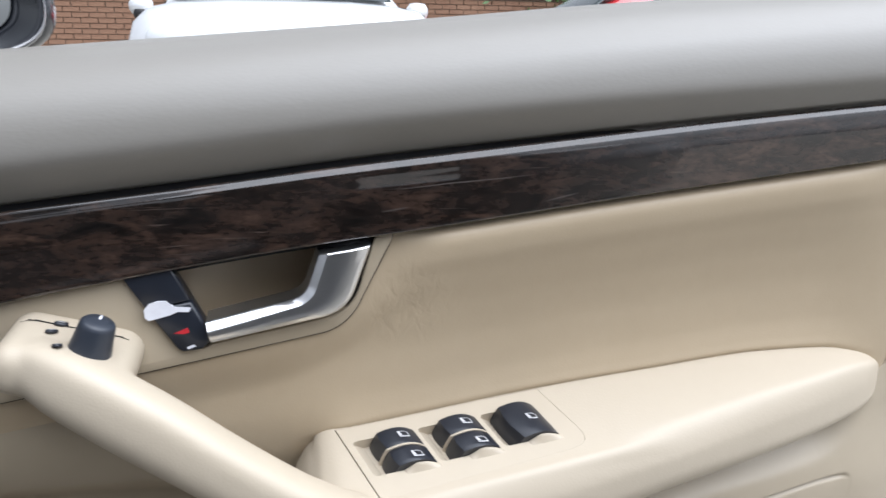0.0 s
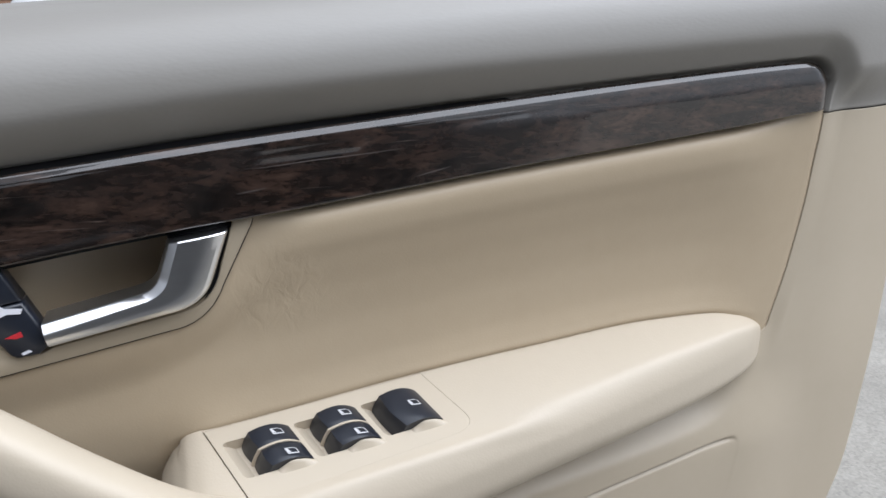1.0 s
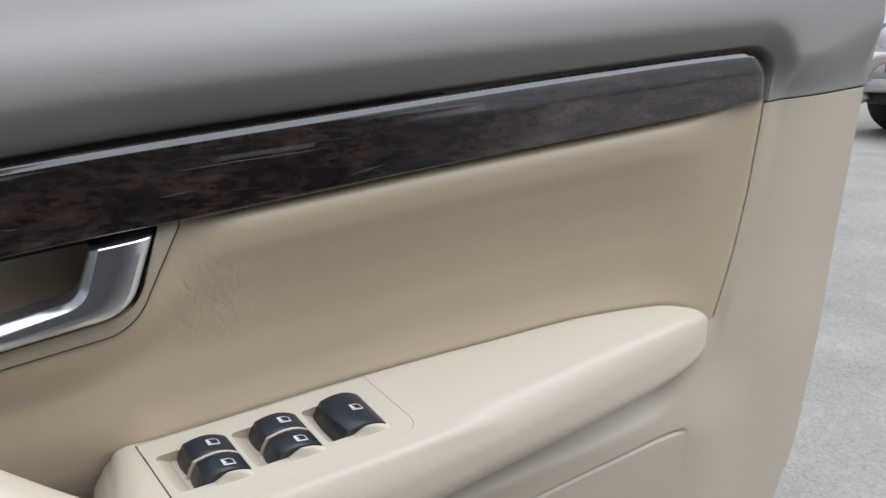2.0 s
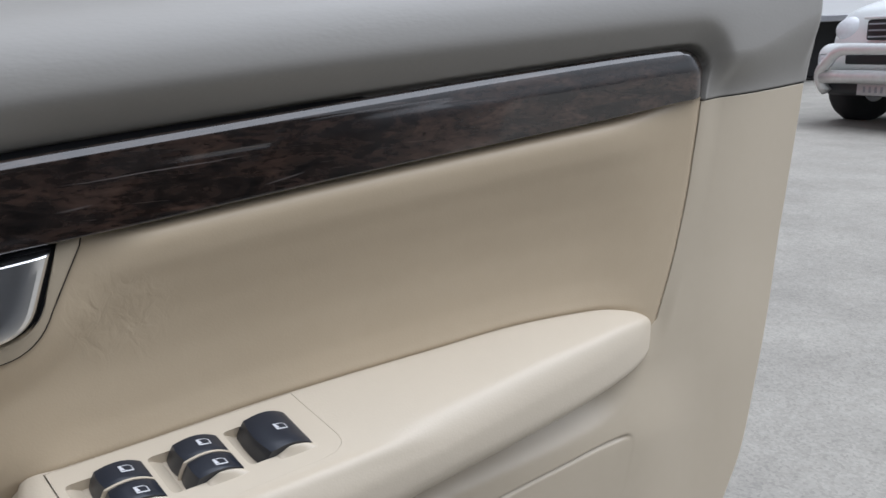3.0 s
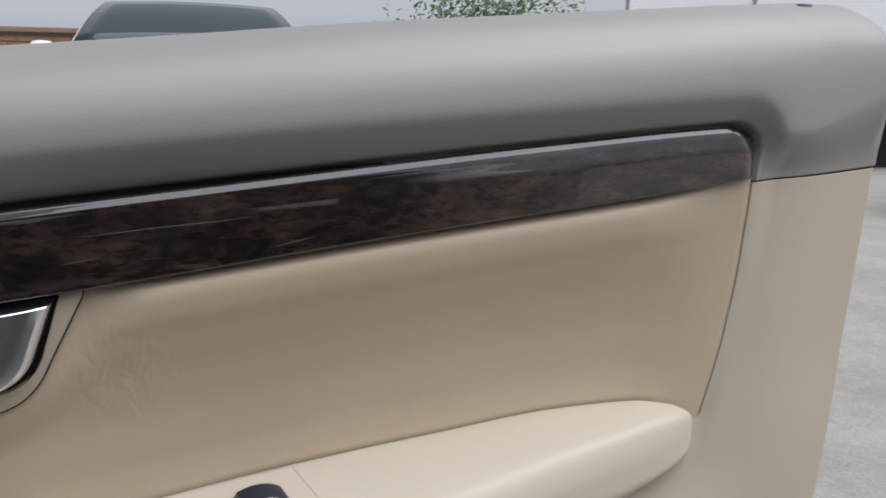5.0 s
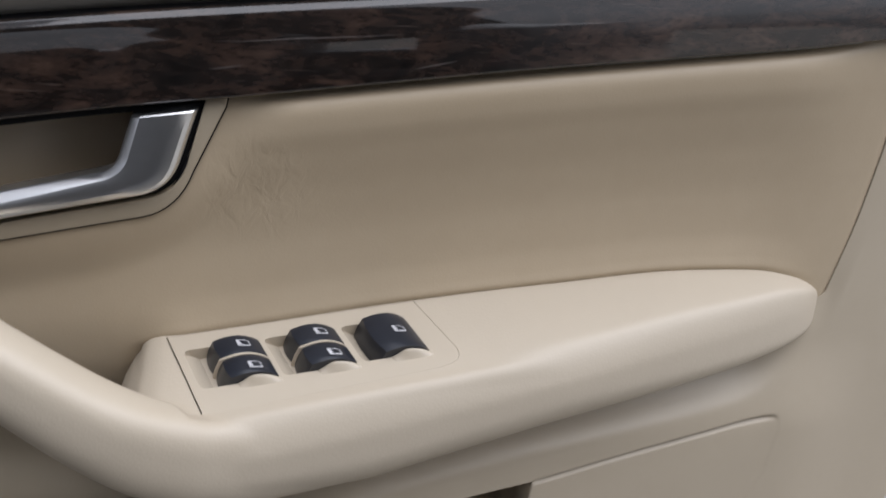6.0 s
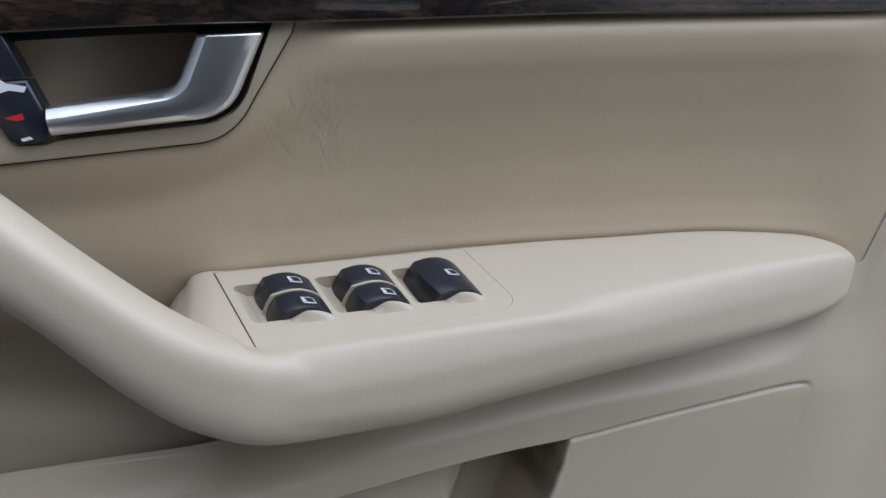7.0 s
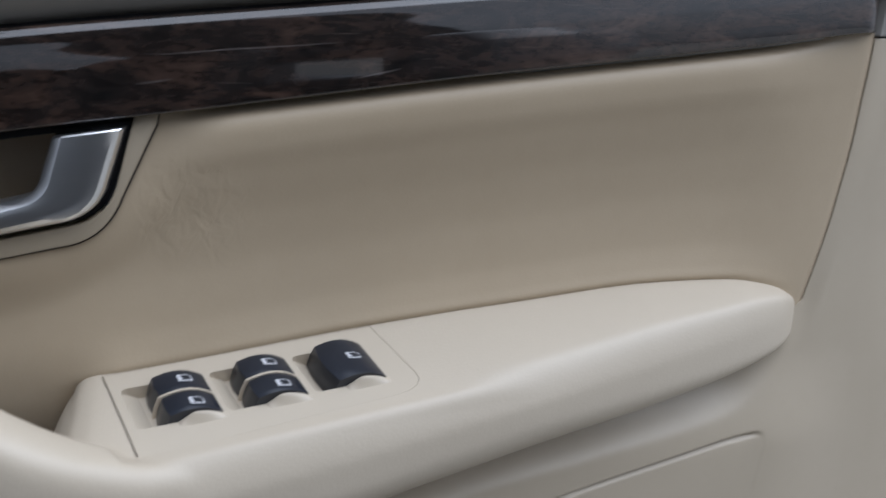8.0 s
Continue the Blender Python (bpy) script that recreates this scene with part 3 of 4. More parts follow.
def build_armrest():
    rings = []
    y_front = curve([-0.06, -0.035, 0.0, 0.04, 0.12, 0.20, 0.29, 0.35, 0.375, 0.385, 0.392], [-0.026, -0.038, -0.048, -0.045, -0.039, -0.031, -0.019, -0.008, -0.0005, 0.0045, 0.009])
    z_low = curve([-0.06, -0.03, 0.0, 0.066, 0.129, 0.197, 0.276, 0.34, 0.385, 0.40], [0.630, 0.592, 0.574, 0.577, 0.588, 0.600, 0.612, 0.624, 0.637, 0.646])
    for x in np.concatenate([[-0.058, -0.055, -0.05, -0.042, -0.032], np.linspace(-0.02, 0.34, 30), 0.34 + 0.0530 * np.sin(np.linspace(0.1, np.pi / 2, 14))]):
        yb, zb, yf, zl = float(y_arm_back(x)), float(z_arm_back(x)), float(y_front(x)), float(z_low(x))
        fall = 0.020 * max(0, (-0.036 - x) / 0.022) ** 2
        zb -= fall + 0.007 * max(0, (x - 0.364) / 0.029) ** 2.5
        ze = zb + 0.40 * (yf - yb)
        zl = min(zl, ze - 0.010)
        g = min(1.0, (yb - yf) / 0.045)
        ym = yf - 0.013 * g
        ring = [(yb + 0.014, zb + 0.001), (yb, zb), (0.5 * (yb + yf), 0.5 * (zb + ze))]
        ring += bezier((yf - 0.001 * g, ze - 0.0004 * g), (yf - 0.009 * g, ze - 0.004 * g), (ym, ze - 0.38 * (ze - zl)), 9)
        ring += bezier((ym + 0.0005 * g, zl + 0.022 * g), (ym + 0.004 * g, zl + 0.006 * g), (ym + 0.022 * g, zl), 9)
        ring += [(yb + 0.014, zl + 0.012 * g)]
        rings.append([(x, y, z) for y, z in ring])
    bm = loft(rings)
    # pull handle
    sx = [0.05, 0.0, -0.03, -0.06, -0.10, -0.14, -0.175, -0.20, -0.211]
    t = np.linspace(0, 1, len(sx))
    fx, fz = curve(t, sx), curve(t, [0.600, 0.601, 0.610, 0.629, 0.662, 0.692, 0.7150, 0.7300, 0.7350])
    fy = curve(t, [-0.040, -0.043, -0.047, -0.051, -0.052, -0.048, -0.040, -0.031, -0.026])
    fa = curve(t, [0.014, 0.019, 0.021, 0.022, 0.022, 0.022, 0.021, 0.016, 0.006])
    fn = curve(t, [0.021, 0.0270, 0.0260, 0.0225, 0.0195, 0.0205, 0.0195, 0.0130, 0.005])
    rings = []
    for s in np.linspace(0, 1, 40):
        dx, dz = float(fx(min(1, s + .01)) - fx(max(0, s - .01))), float(fz(min(1, s + .01)) - fz(max(0, s - .01)))
        n = math.hypot(dx, dz)
        ux, uz = dz / n, -dx / n
        ring = []
        for a in np.linspace(0, 2 * np.pi, 28, endpoint=False):
            p, q = math.cos(a), math.sin(a)
            e = (0.55 if q > 0 else 0.9) if p < 0 else 0.85
            p, q = math.copysign(abs(p) ** e, p) * (1.0 if p < 0 else 0.62), math.copysign(abs(q) ** e, q)
            off = q * float(fn(s)) + 0.0048 * math.sin(math.pi * s) - 0.004 * max(0, p)
            ring.append((float(fx(s)) + ux * off, float(fy(s)) + p * float(fa(s)), float(fz(s)) + uz * off))
        rings.append(ring)
    loft(rings, bm)
    # pod under the mirror knob
    box(-0.1785, -0.0120, 0.7255, 0.072, 0.074, 0.030, 0.012, 5, bm, pose(0, 0, 0, 8, 17, 0))
    bmesh.ops.recalc_face_normals(bm, faces=bm.faces)
    ob = part("armrest", bm, M["armrest"], door, "padded beige armrest with sloping pull handle")
    r = ob.modifiers.new("fuse", "REMESH")
    r.mode, r.voxel_size = "VOXEL", 0.0016
    s = ob.modifiers.new("soften", "SMOOTH")
    s.factor, s.iterations = 0.5, 22
    baked(ob)
    # the skin lies flush round the switch plate
    co = np.zeros(len(ob.data.vertices) * 3)
    ob.data.vertices.foreach_get("co", co)
    co = co.reshape(-1, 3)
    rel = co - np.array(PO)
    a, b, hh = rel @ np.array(PU), rel @ np.array(PV), rel @ np.array(PN)
    c = PU.dot(PV)
    u, v = (a - c * b) / (1 - c * c), (b - c * a) / (1 - c * c)
    k = step(-0.022, 0.004, u) * (1 - step(0.15, 0.21, u)) * step(-0.009, -0.003, v) * (1 - step(0.060, 0.073, v)) * (np.abs(hh) < 0.009)
    co -= np.outer(hh * k, np.array(PN))
    ob.data.vertices.foreach_set("co", co.ravel())
    # socket for the switch plate
    out = plate_outline(0.00025)
    cb = bmesh.new()
    lo = [cb.verts.new(on_plate(u, v, -0.0085)) for u, v in out]
    hi = [cb.verts.new(on_plate(u, v, 0.03)) for u, v in out]
    cb.faces.new(lo)
    cb.faces.new(hi[::-1])
    for k in range(len(lo)):
        cb.faces.new((lo[k], hi[k], hi[(k + 1) % len(lo)], lo[(k + 1) % len(lo)]))
    bmesh.ops.recalc_face_normals(cb, faces=cb.faces)
    cm = bpy.data.meshes.new("socket")
    cb.to_mesh(cm)
    cb.free()
    cut = new("socket", cm)
    b = ob.modifiers.new("socket", "BOOLEAN")
    b.operation, b.object, b.solver = "DIFFERENCE", cut, "EXACT"
    baked(ob)
    bpy.data.objects.remove(cut)
    ob.data.materials.clear()
    ob.data.materials.append(M["armrest"])
    ob.data.shade_smooth()
    ob.data.set_sharp_from_angle(angle=radians(40))
    return ob


def plate_outline(grow=0.0):
    g = grow
    e = -g if g else 0.0006
    pts = [(e, -g), (e, 0.0620 + 0.3 * g), (0.05, 0.0608 + 0.3 * g)]
    pts += bezier((0.126, 0.0572 + 0.3 * g), (0.1462 + g, 0.0565 + 0.3 * g), (0.1450 + g, 0.042), 9)
    pts += [(0.1425 + g, -g)]
    return pts


def build_switches(arm):
    # plate with three wells, each a ramp that falls towards the foot of its switch
    wells = [(0.0052, 0.0458, 0.0442), (0.0488, 0.0884, 0.0442), (0.0922, 0.1296, 0.0436)]
    v0, foot = 0.0128, 0.0135
    bm = bmesh.new()
    outer = [bm.verts.new((u, v, 0)) for u, v in plate_outline()]
    edges = [bm.edges.new((outer[k], outer[(k + 1) % len(outer)])) for k in range(len(outer))]
    holes = []
    for a, b, v1 in wells:
        ring = [(a, v0 + 0.003), (a + 0.0008, v0 + 0.0008), (a + 0.003, v0), (a + foot, v0), (b, v0), (b, v1), (a + foot, v1), (a + 0.003, v1), (a + 0.0008, v1 - 0.0008), (a, v1 - 0.003)]
        h = [bm.verts.new((u, v, 0)) for u, v in ring]
        holes.append((a, h))
        edges += [bm.edges.new((h[k], h[(k + 1) % len(h)])) for k in range(len(h))]
    bmesh.ops.triangle_fill(bm, use_beauty=True, use_dissolve=False, edges=edges)
    for a, h in holes:
        lo = [bm.verts.new((v.co.x, v.co.y, -0.0020 - 0.0115 * min(1.0, (v.co.x - a) / foot))) for v in h]
        for k in range(len(h)):
            bm.faces.new((h[k], h[(k + 1) % len(h)], lo[(k + 1) % len(h)], lo[k]))
        bm.faces.new([lo[k] for k in (0, 1, 2, 3, 6, 7, 8, 9)])
        bm.faces.new([lo[k] for k in (3, 4, 5, 6)])
    skirt = [bm.verts.new((v.co.x, v.co.y, -0.008)) for v in outer]
    for k in range(len(outer)):
        bm.faces.new((outer[k], skirt[k], skirt[(k + 1) % len(outer)], outer[(k + 1) % len(outer)]))
    for v in bm.verts:
        v.co = on_plate(*v.co)
    bmesh.ops.recalc_face_normals(bm, faces=bm.faces)
    plate = part("switch_plate", bm, M["plate"], arm, "smooth beige switch plate with three wells", smooth=False)

    # profile of a switch, from its foot in the well over a crisp lip and a domed top to its flush end
    prof_u = [-0.0306, -0.0291, -0.0272, -0.0250, -0.0243, -0.0232, -0.0212, -0.0180, -0.0140, -0.0100, -0.0062, -0.0030, 0.0]
    prof_h = [-0.0135, -0.0060, -0.0008, 0.0036, 0.0051, 0.0055, 0.0061, 0.0070, 0.0074, 0.0070, 0.0056, 0.0036, 0.0010]

    def button(end, va, vb, name, mat, lift=0.0, taper=0.0004, shrink=0.0):
        rings = []
        n = 10
        for k in range(n + 1):
            f = k / n
            v = va + (vb - va) * f
            rim = max(0.0, 1 - min(f, 1 - f) * n * 0.9)
            catch = 0.0022 * math.sin(math.pi * f) if vb - va > 0.02 else 0.0010 * math.sin(math.pi * f)
            ring = []
            for u, h in zip(prof_u, prof_h):
                uu = u - catch * float(step(0.012, 0.024, -u)) + (shrink if u < -0.02 else 0)
                ring.append(on_plate(end + uu, v, h - (taper * rim if h > 0 else 0) + lift))
            rings.append(ring + [on_plate(end, v, -0.0135)])
        ob = part(name, loft(rings), mat, arm)
        ob.data.set_sharp_from_angle(angle=radians(30))
        return ob

    def icon(end, du, v0, parent, size=1.0):
        """Window symbol: a slanted frame with its near half filled."""
        bmx = bmesh.new()
        w, d, t = 0.0033 * size, 0.0025 * size, 0.0005

        def bar(pts):
            vs = []
            for u, v in pts:
                hh = float(np.interp(du + u, prof_u[4:], prof_h[4:])) + 0.00042
                vs.append(bmx.verts.new(on_plate(end + du + u, v0 + v, hh)))
            bmx.faces.new(vs)
        bar([(-w, -d), (-w + t, -d), (-w + t, d), (-w, d)])
        bar([(w - t, -d + 0.001), (w, -d + 0.001), (w, d), (w - t, d)])
        bar([(-w + t, -d), (w - 0.002, -d), (w - 0.002, -d + t), (-w + t, -d + t)])
        bar([(w - 0.002, -d), (w, -d + 0.001), (w - t, -d + 0.001 + t * 0.4), (w - 0.002, -d + t)])
        bar([(-w + t, d - 0.0010), (w - t, d - 0.0008), (w - t, d), (-w + t, d)])
        bar([(-w + t, -d + t), (-w + t + 0.0009, -d + t), (-w + t + 0.0018, d - 0.0012), (-w + t, d - 0.0012)])
        part("window_symbol", bmx, M["white"], parent, smooth=False)

    def lip(end, v):
        """The plate swells up to the domed front edge of a switch."""
        U, V = np.meshgrid(np.linspace(-0.0236, 0.0012, 26), np.linspace(0, 1, 12))
        dome = np.interp(U, prof_u[4:], prof_h[4:]) - 0.0009
        H = 0.76 * np.maximum(dome, 0) * step(-0.0236, -0.0120, U) * (1 - step(-0.05, 1, V)) + 0.0002 - 0.0008 * V**5 - 0.0012 * (1 - step(-0.0236, -0.0205, U))
        pts = np.array([[tuple(on_plate(end + u, v + 0.0046 * f, h)) for u, f, h in zip(*r)] for r in zip(U, V, H)])
        sheet("switch_lip", pts[..., 0], pts[..., 1], pts[..., 2], M["plate"], arm, "", 0.0006, True)

    for k, (a, b, v1) in enumerate(wells):
        if k < 2:
            for va, vb, vi in ((0.0136, 0.0284, 0.0206), (0.0304, v1 - 0.0002, 0.0385)):
                button(b, va, vb, "window_switch", M["button"])
                icon(b, -0.0098, vi, arm)
            button(b, 0.0287, 0.0301, "switch_divider", M["plate"], 0.0002, 0.0, -0.0006)
        else:
            button(b, 0.0136, v1 - 0.0002, "window_switch", M["button"])
            icon(b, -0.0100, 0.0285, arm)
        lip(b, v1 + 0.0001)


armrest = build_armrest()
build_switches(armrest)


# ---- handle, its surround and the lock switch
def build_handle():
    low = curve([-0.42, -0.225, -0.14, -0.097, -0.052, -0.038], [0.663, 0.694, 0.707, 0.714, 0.7215, 0.7238])
    out = [(x, float(low(x))) for x in np.linspace(-0.42, -0.042, 16)]
    out += bezier((-0.0375, 0.7238), (-0.0195, 0.7275), (-0.0113, 0.7475), 9)
    out += [(0.0067, 0.7815), (0.0087, 0.790), (-0.0018, 0.789)]
    out += bezier((-0.0140, 0.7515), (-0.0200, 0.7358), (-0.036, 0.7333), 8)
    out += [(-0.1035, 0.7218), (-0.1085, 0.7195), (-0.1205, 0.7185), (-0.1235, 0.7205), (-0.1545, 0.7720)]
    out += [(-0.18, 0.7685), (-0.218, 0.763), (-0.30, 0.751), (-0.42, 0.732)]
    bm = prism(out, -0.0020, 0.050, 0.0010, 2)
    edge = [Vector((x, 0, z)) for x, z in out[:27]]
    seal = []
    for k, p in enumerate(edge):
        d = (edge[min(k + 1, 26)] - edge[max(k - 1, 0)]).normalized()
        seal.append((p.x + d.z * 0.0007, p.z - d.x * 0.0007))
    seal += [(p.x - 0.004, p.z + 0.004) for p in edge[::-1]]
    part("surround_gap", prism(seal, -0.0004, 0.006), M["dark_gap"], door, "thin dark gap under the handle surround", smooth=False)
    b = part("handle_surround", bm, M["surround"], door, "smooth beige handle surround")
    b.data.set_sharp_from_angle(angle=radians(35))
    X, Z = np.meshgrid(np.linspace(-0.160, 0.004, 40), np.linspace(0.708, 0.800, 24))
    Y = 0.052 - 0.014 * (1 - step(-0.125, -0.075, X)) - 0.003 * step(-0.03, 0.0, X)
    sheet("handle_recess", X, Y, Z, M["beige"], door, "shaded tan recess behind the handle", 0.003)

    # an L: sections from the inner to the outer line, with a wide chamfer inside and a domed face
    inner = [(x, 0.7380 + (x + 0.1062) * 0.2033) for x in np.linspace(-0.1062, -0.0600, 7)] + bezier((-0.0570, 0.7481), (-0.0478, 0.7500), (-0.0452, 0.7585), 11)
    inner += [(-0.0452 + 0.0064 * f, 0.7585 + 0.0172 * f) for f in np.linspace(0.15, 1, 6)]
    outer = [(x, 0.7250 + (x + 0.1035) * 0.1729) for x in np.linspace(-0.1035, -0.0420, 7)] + bezier((-0.0385, 0.7362), (-0.0225, 0.7390), (-0.0172, 0.7530), 11)
    outer += [(-0.0172 + 0.0100 * f, 0.7530 + 0.0266 * f) for f in np.linspace(0.15, 1, 6)]
    rings = []
    last = len(inner) - 1
    for k, (a, b) in enumerate(zip(inner, outer)):
        a, b = Vector(a), Vector(b)
        w = (b - a).length
        sec = [(0, 0.014), (0, -0.0074), (0.0006 / w, -0.0086), (0.0044 / w, -0.0123), (0.0051 / w, -0.0127)]
        c = 0.0051 / w
        sec += [(c + (1 - c) * f, y) for f, y in ((0.22, -0.0131), (0.45, -0.0130), (0.68, -0.0125), (0.86, -0.0114), (0.95, -0.0101), (1, -0.0080), (1, 0.008))]
        rings.append([((a + (b - a) * q).x, y, (a + (b - a) * q).y) for q, y in sec])
    up = Vector((0.0011, 0.0030)).normalized()
    for rise, back in ((0.0007, 0.0006), (0.0012, 0.0022), (0.0012, 0.02)):
        rings.append([(x + up.x * rise, min(0.014, y + back), z + up.y * rise) for x, y, z in rings[last]])
    ob = part("door_handle", loft(rings), M["satin"], door, "satin chrome L-shaped pull handle")
    ob.data.set_sharp_from_angle(angle=radians(17))
    # black sheet, set low and to the right, draws the handle's shadow
    g = [(x + (0.0022 if x > -0.034 else 0.0), z - 0.0017) for x, z in outer] + [(-0.0020, 0.7835), (-0.040, 0.7795)]
    g += [(x + 0.003, z - 0.004) for x, z in inner[::-1]]
    part("handle_shadow_gap", prism(g, 0.0005, 0.012), M["dark_gap"], door, "black sheet for the shadow behind the handle")

    top = [(-0.1533, 0.7710), (-0.1260, 0.7755), (-0.1142, 0.7512), (-0.1392, 0.7470)]
    bot = [(-0.1388, 0.7462), (-0.1138, 0.7504), (-0.1035, 0.7285), (-0.1050, 0.7240), (-0.1095, 0.7205), (-0.1200, 0.7195), (-0.1232, 0.7215)]
    lock = part("lock_switch", prism(top, -0.0060, 0.008, 0.0012, 2), M["button"], door, "black lock switch with worn white patch and red mark")
    part("lower_key", prism(bot, -0.0068, 0.008, 0.0016, 2), M["button"], lock)
    chip = [(-0.1400, 0.7425), (-0.1402, 0.7470), (-0.1375, 0.7505), (-0.1325, 0.7520), (-0.1275, 0.7518), (-0.1255, 0.7495), (-0.1225, 0.7480), (-0.1190, 0.7478),
            (-0.1140, 0.7472), (-0.1152, 0.7445), (-0.1215, 0.7450), (-0.1260, 0.7432), (-0.1330, 0.7415), (-0.1380, 0.7405)]
    part("worn_patch", prism(chip, -0.0073, -0.0055), M["chip"], lock, "chipped whitish patch", smooth=False)
    mark = [(-0.1245, 0.7318), (-0.1200, 0.7335), (-0.1165, 0.7348), (-0.1158, 0.7318), (-0.1190, 0.7310)]
    part("red_mark", prism(mark, -0.0072, -0.0060), M["red"], lock, "small red mark", smooth=False)
    spec = [(-0.1180, 0.7225), (-0.1140, 0.7240), (-0.1125, 0.7228), (-0.1170, 0.7213)]
    part("worn_edge", prism(spec, -0.0071, -0.0060), M["chip"], lock, smooth=False)


build_handle()


def build_knob():
    """Mirror knob on the pod, with three symbols beside it."""
    m = pose(-0.1690, -0.034, 0.7398, 0, 19, 0)
    def drop(q):
        """The point of the armrest's skin under q, straight down."""
        hit, place, normal, _ = armrest.ray_cast(q + Vector((0, 0, 0.03)), Vector((0, 0, -1)))
        return place if hit else q
    top = drop(m.translation)
    m = pose(top.x, top.y, top.z - 0.001, 7, 21, 0)
    rings = []
    for r, z in ((0.0118, 0.0), (0.0113, 0.002), (0.0103, 0.009), (0.0095, 0.0165), (0.0090, 0.0185), (0.0078, 0.0197), (0.0034, 0.0201)):
        rings.append([m @ Vector((0.004 + r * math.cos(a), r * math.sin(a), z)) for a in np.linspace(0, 2 * np.pi, 32, endpoint=False)])
    k = part("mirror_knob", loft(rings), M["knob"], door, "blue-black mirror adjusting knob")
    k.data.set_sharp_from_angle(angle=radians(45))
    part("pointer", box(0.004, 0.004, 0.0200, 0.0013, 0.005, 0.0006, 0.0002, 1), M["chip"], k).matrix_local = m
    for x, y, a in ((-0.1835, -0.0115, 20), (-0.1860, -0.0215, 60), (-0.1790, -0.0405, 100)):
        q = Matrix.Translation(drop(Vector((x, y, 0.745)))) @ pose(0, 0, 0.0010, 4, 16, a)
        ring = [[q @ Vector((0.0040 * s * math.cos(t), 0.0028 * s * math.sin(t), z)) for t in np.linspace(0, 2 * np.pi, 16, endpoint=False)] for s, z in ((1.0, -0.001), (0.9, 0.0006))]
        sym = part("mirror_symbol", loft(ring), M["button"], door)
        part("symbol_print", box(0, 0, 0.0008, 0.0034, 0.0007, 0.0003), M["white"], sym, smooth=False).matrix_local = q


build_knob()
part("pod_seal", box(-0.1785, -0.0030, 0.7264, 0.0706, 0.005, 0.0288, 0.0125, 5, None, pose(0, 0, 0, 0, 17, 0)), M["dark_gap"], door, "thin dark seam behind the knob pod")

# ---- shell of the door, with its outer skin and mirror
X, Z = np.meshgrid(np.linspace(-0.55, 0.53, 60), np.linspace(0.0, 1.0, 40))
top = z_door_top(X) - 0.012 - 0.03 * step(0.50, 0.545, X)
Zs = 0.27 + Z * (top - 0.27)
Xs = X + (x_edge(Zs) - 0.5465) * step(0.3, 0.54, X)
sheet("outer_skin", Xs, 0.135 - 0.05 * Z**2 - 0.03 * (1 - Z) ** 3, Zs, M["dark_paint"], door, "dark painted outer door skin", 0.02)
part("lock_pin", box(0.487, 0.038, 0.9489, 0.012, 0.006, 0.004, 0.001, 1), M["knob"], door)


def build_mirror():
    """A dark housing with a bright lip; the glass lies sunk in a bowl inside it."""
    m = pose(-0.338, 0.185, 0.950, 0, -10, 6)

    def outline(hx, hz, y, lo=0.0, hi=2 * np.pi, n=44, end=False):
        ring = []
        for a in np.linspace(lo, hi, n, endpoint=end):
            p, q = math.cos(a), math.sin(a)
            ring.append(m @ Vector((hx * math.copysign(abs(p) ** 0.36, p), y, hz * math.copysign(abs(q) ** 0.36, q))))
        return ring
    shape = ((0.089, 0.056, -0.008), (0.094, 0.060, -0.012), (0.108, 0.068, -0.030), (0.112, 0.0705, -0.036), (0.115, 0.073, -0.034), (0.118, 0.075, -0.02), (0.112, 0.071, 0.02), (0.094, 0.059, 0.05), (0.058, 0.036, 0.07), (0.017, 0.011, 0.076))
    h = part("door_mirror", loft([outline(*k) for k in shape]), M["dark_paint"], door, "dark door mirror with a bright lower edge")
    bm = bmesh.new()
    bm.faces.new([bm.verts.new(v) for v in outline(0.0885, 0.0555, -0.0105)])
    part("mirror_glass", bm, M["mirror"], h, smooth=False)
    lip = outline(0.1135, 0.0718, -0.0358, -2.6, 0.5, 40, True)
    rim = [[v + m.to_3x3() @ Vector((0, 0.0016 * math.cos(a), 0.0018 * math.sin(a))) for a in np.linspace(0, 2 * np.pi, 8, endpoint=False)] for v in lip]
    part("bright_edge", loft(rim), M["chrome"], h)
    part("mirror_foot", box(-0.36, 0.14, 0.89, 0.07, 0.06, 0.07, 0.012, 2), M["black_plastic"], h)


build_mirror()


# ---------------------------------------------------------------- yard
def ground_z(x, y):
    return 0.045 * np.maximum(0, y - 1.5) * (1 - step(3.0, 6.5, x))


g = np.concatenate([-np.geomspace(1200, 14, 14), np.linspace(-12, 16, 90), np.geomspace(18, 1200, 14)])
X, Y = np.meshgrid(g, g)
Z = np.where(np.hypot(X, Y) < 60, ground_z(X, np.minimum(Y, 16)), 0.0)
ob = sheet("ground", X, Y, Z, M["asphalt"])
tagged(ob, "worn grey asphalt yard with stains", "ground", kind="structure")


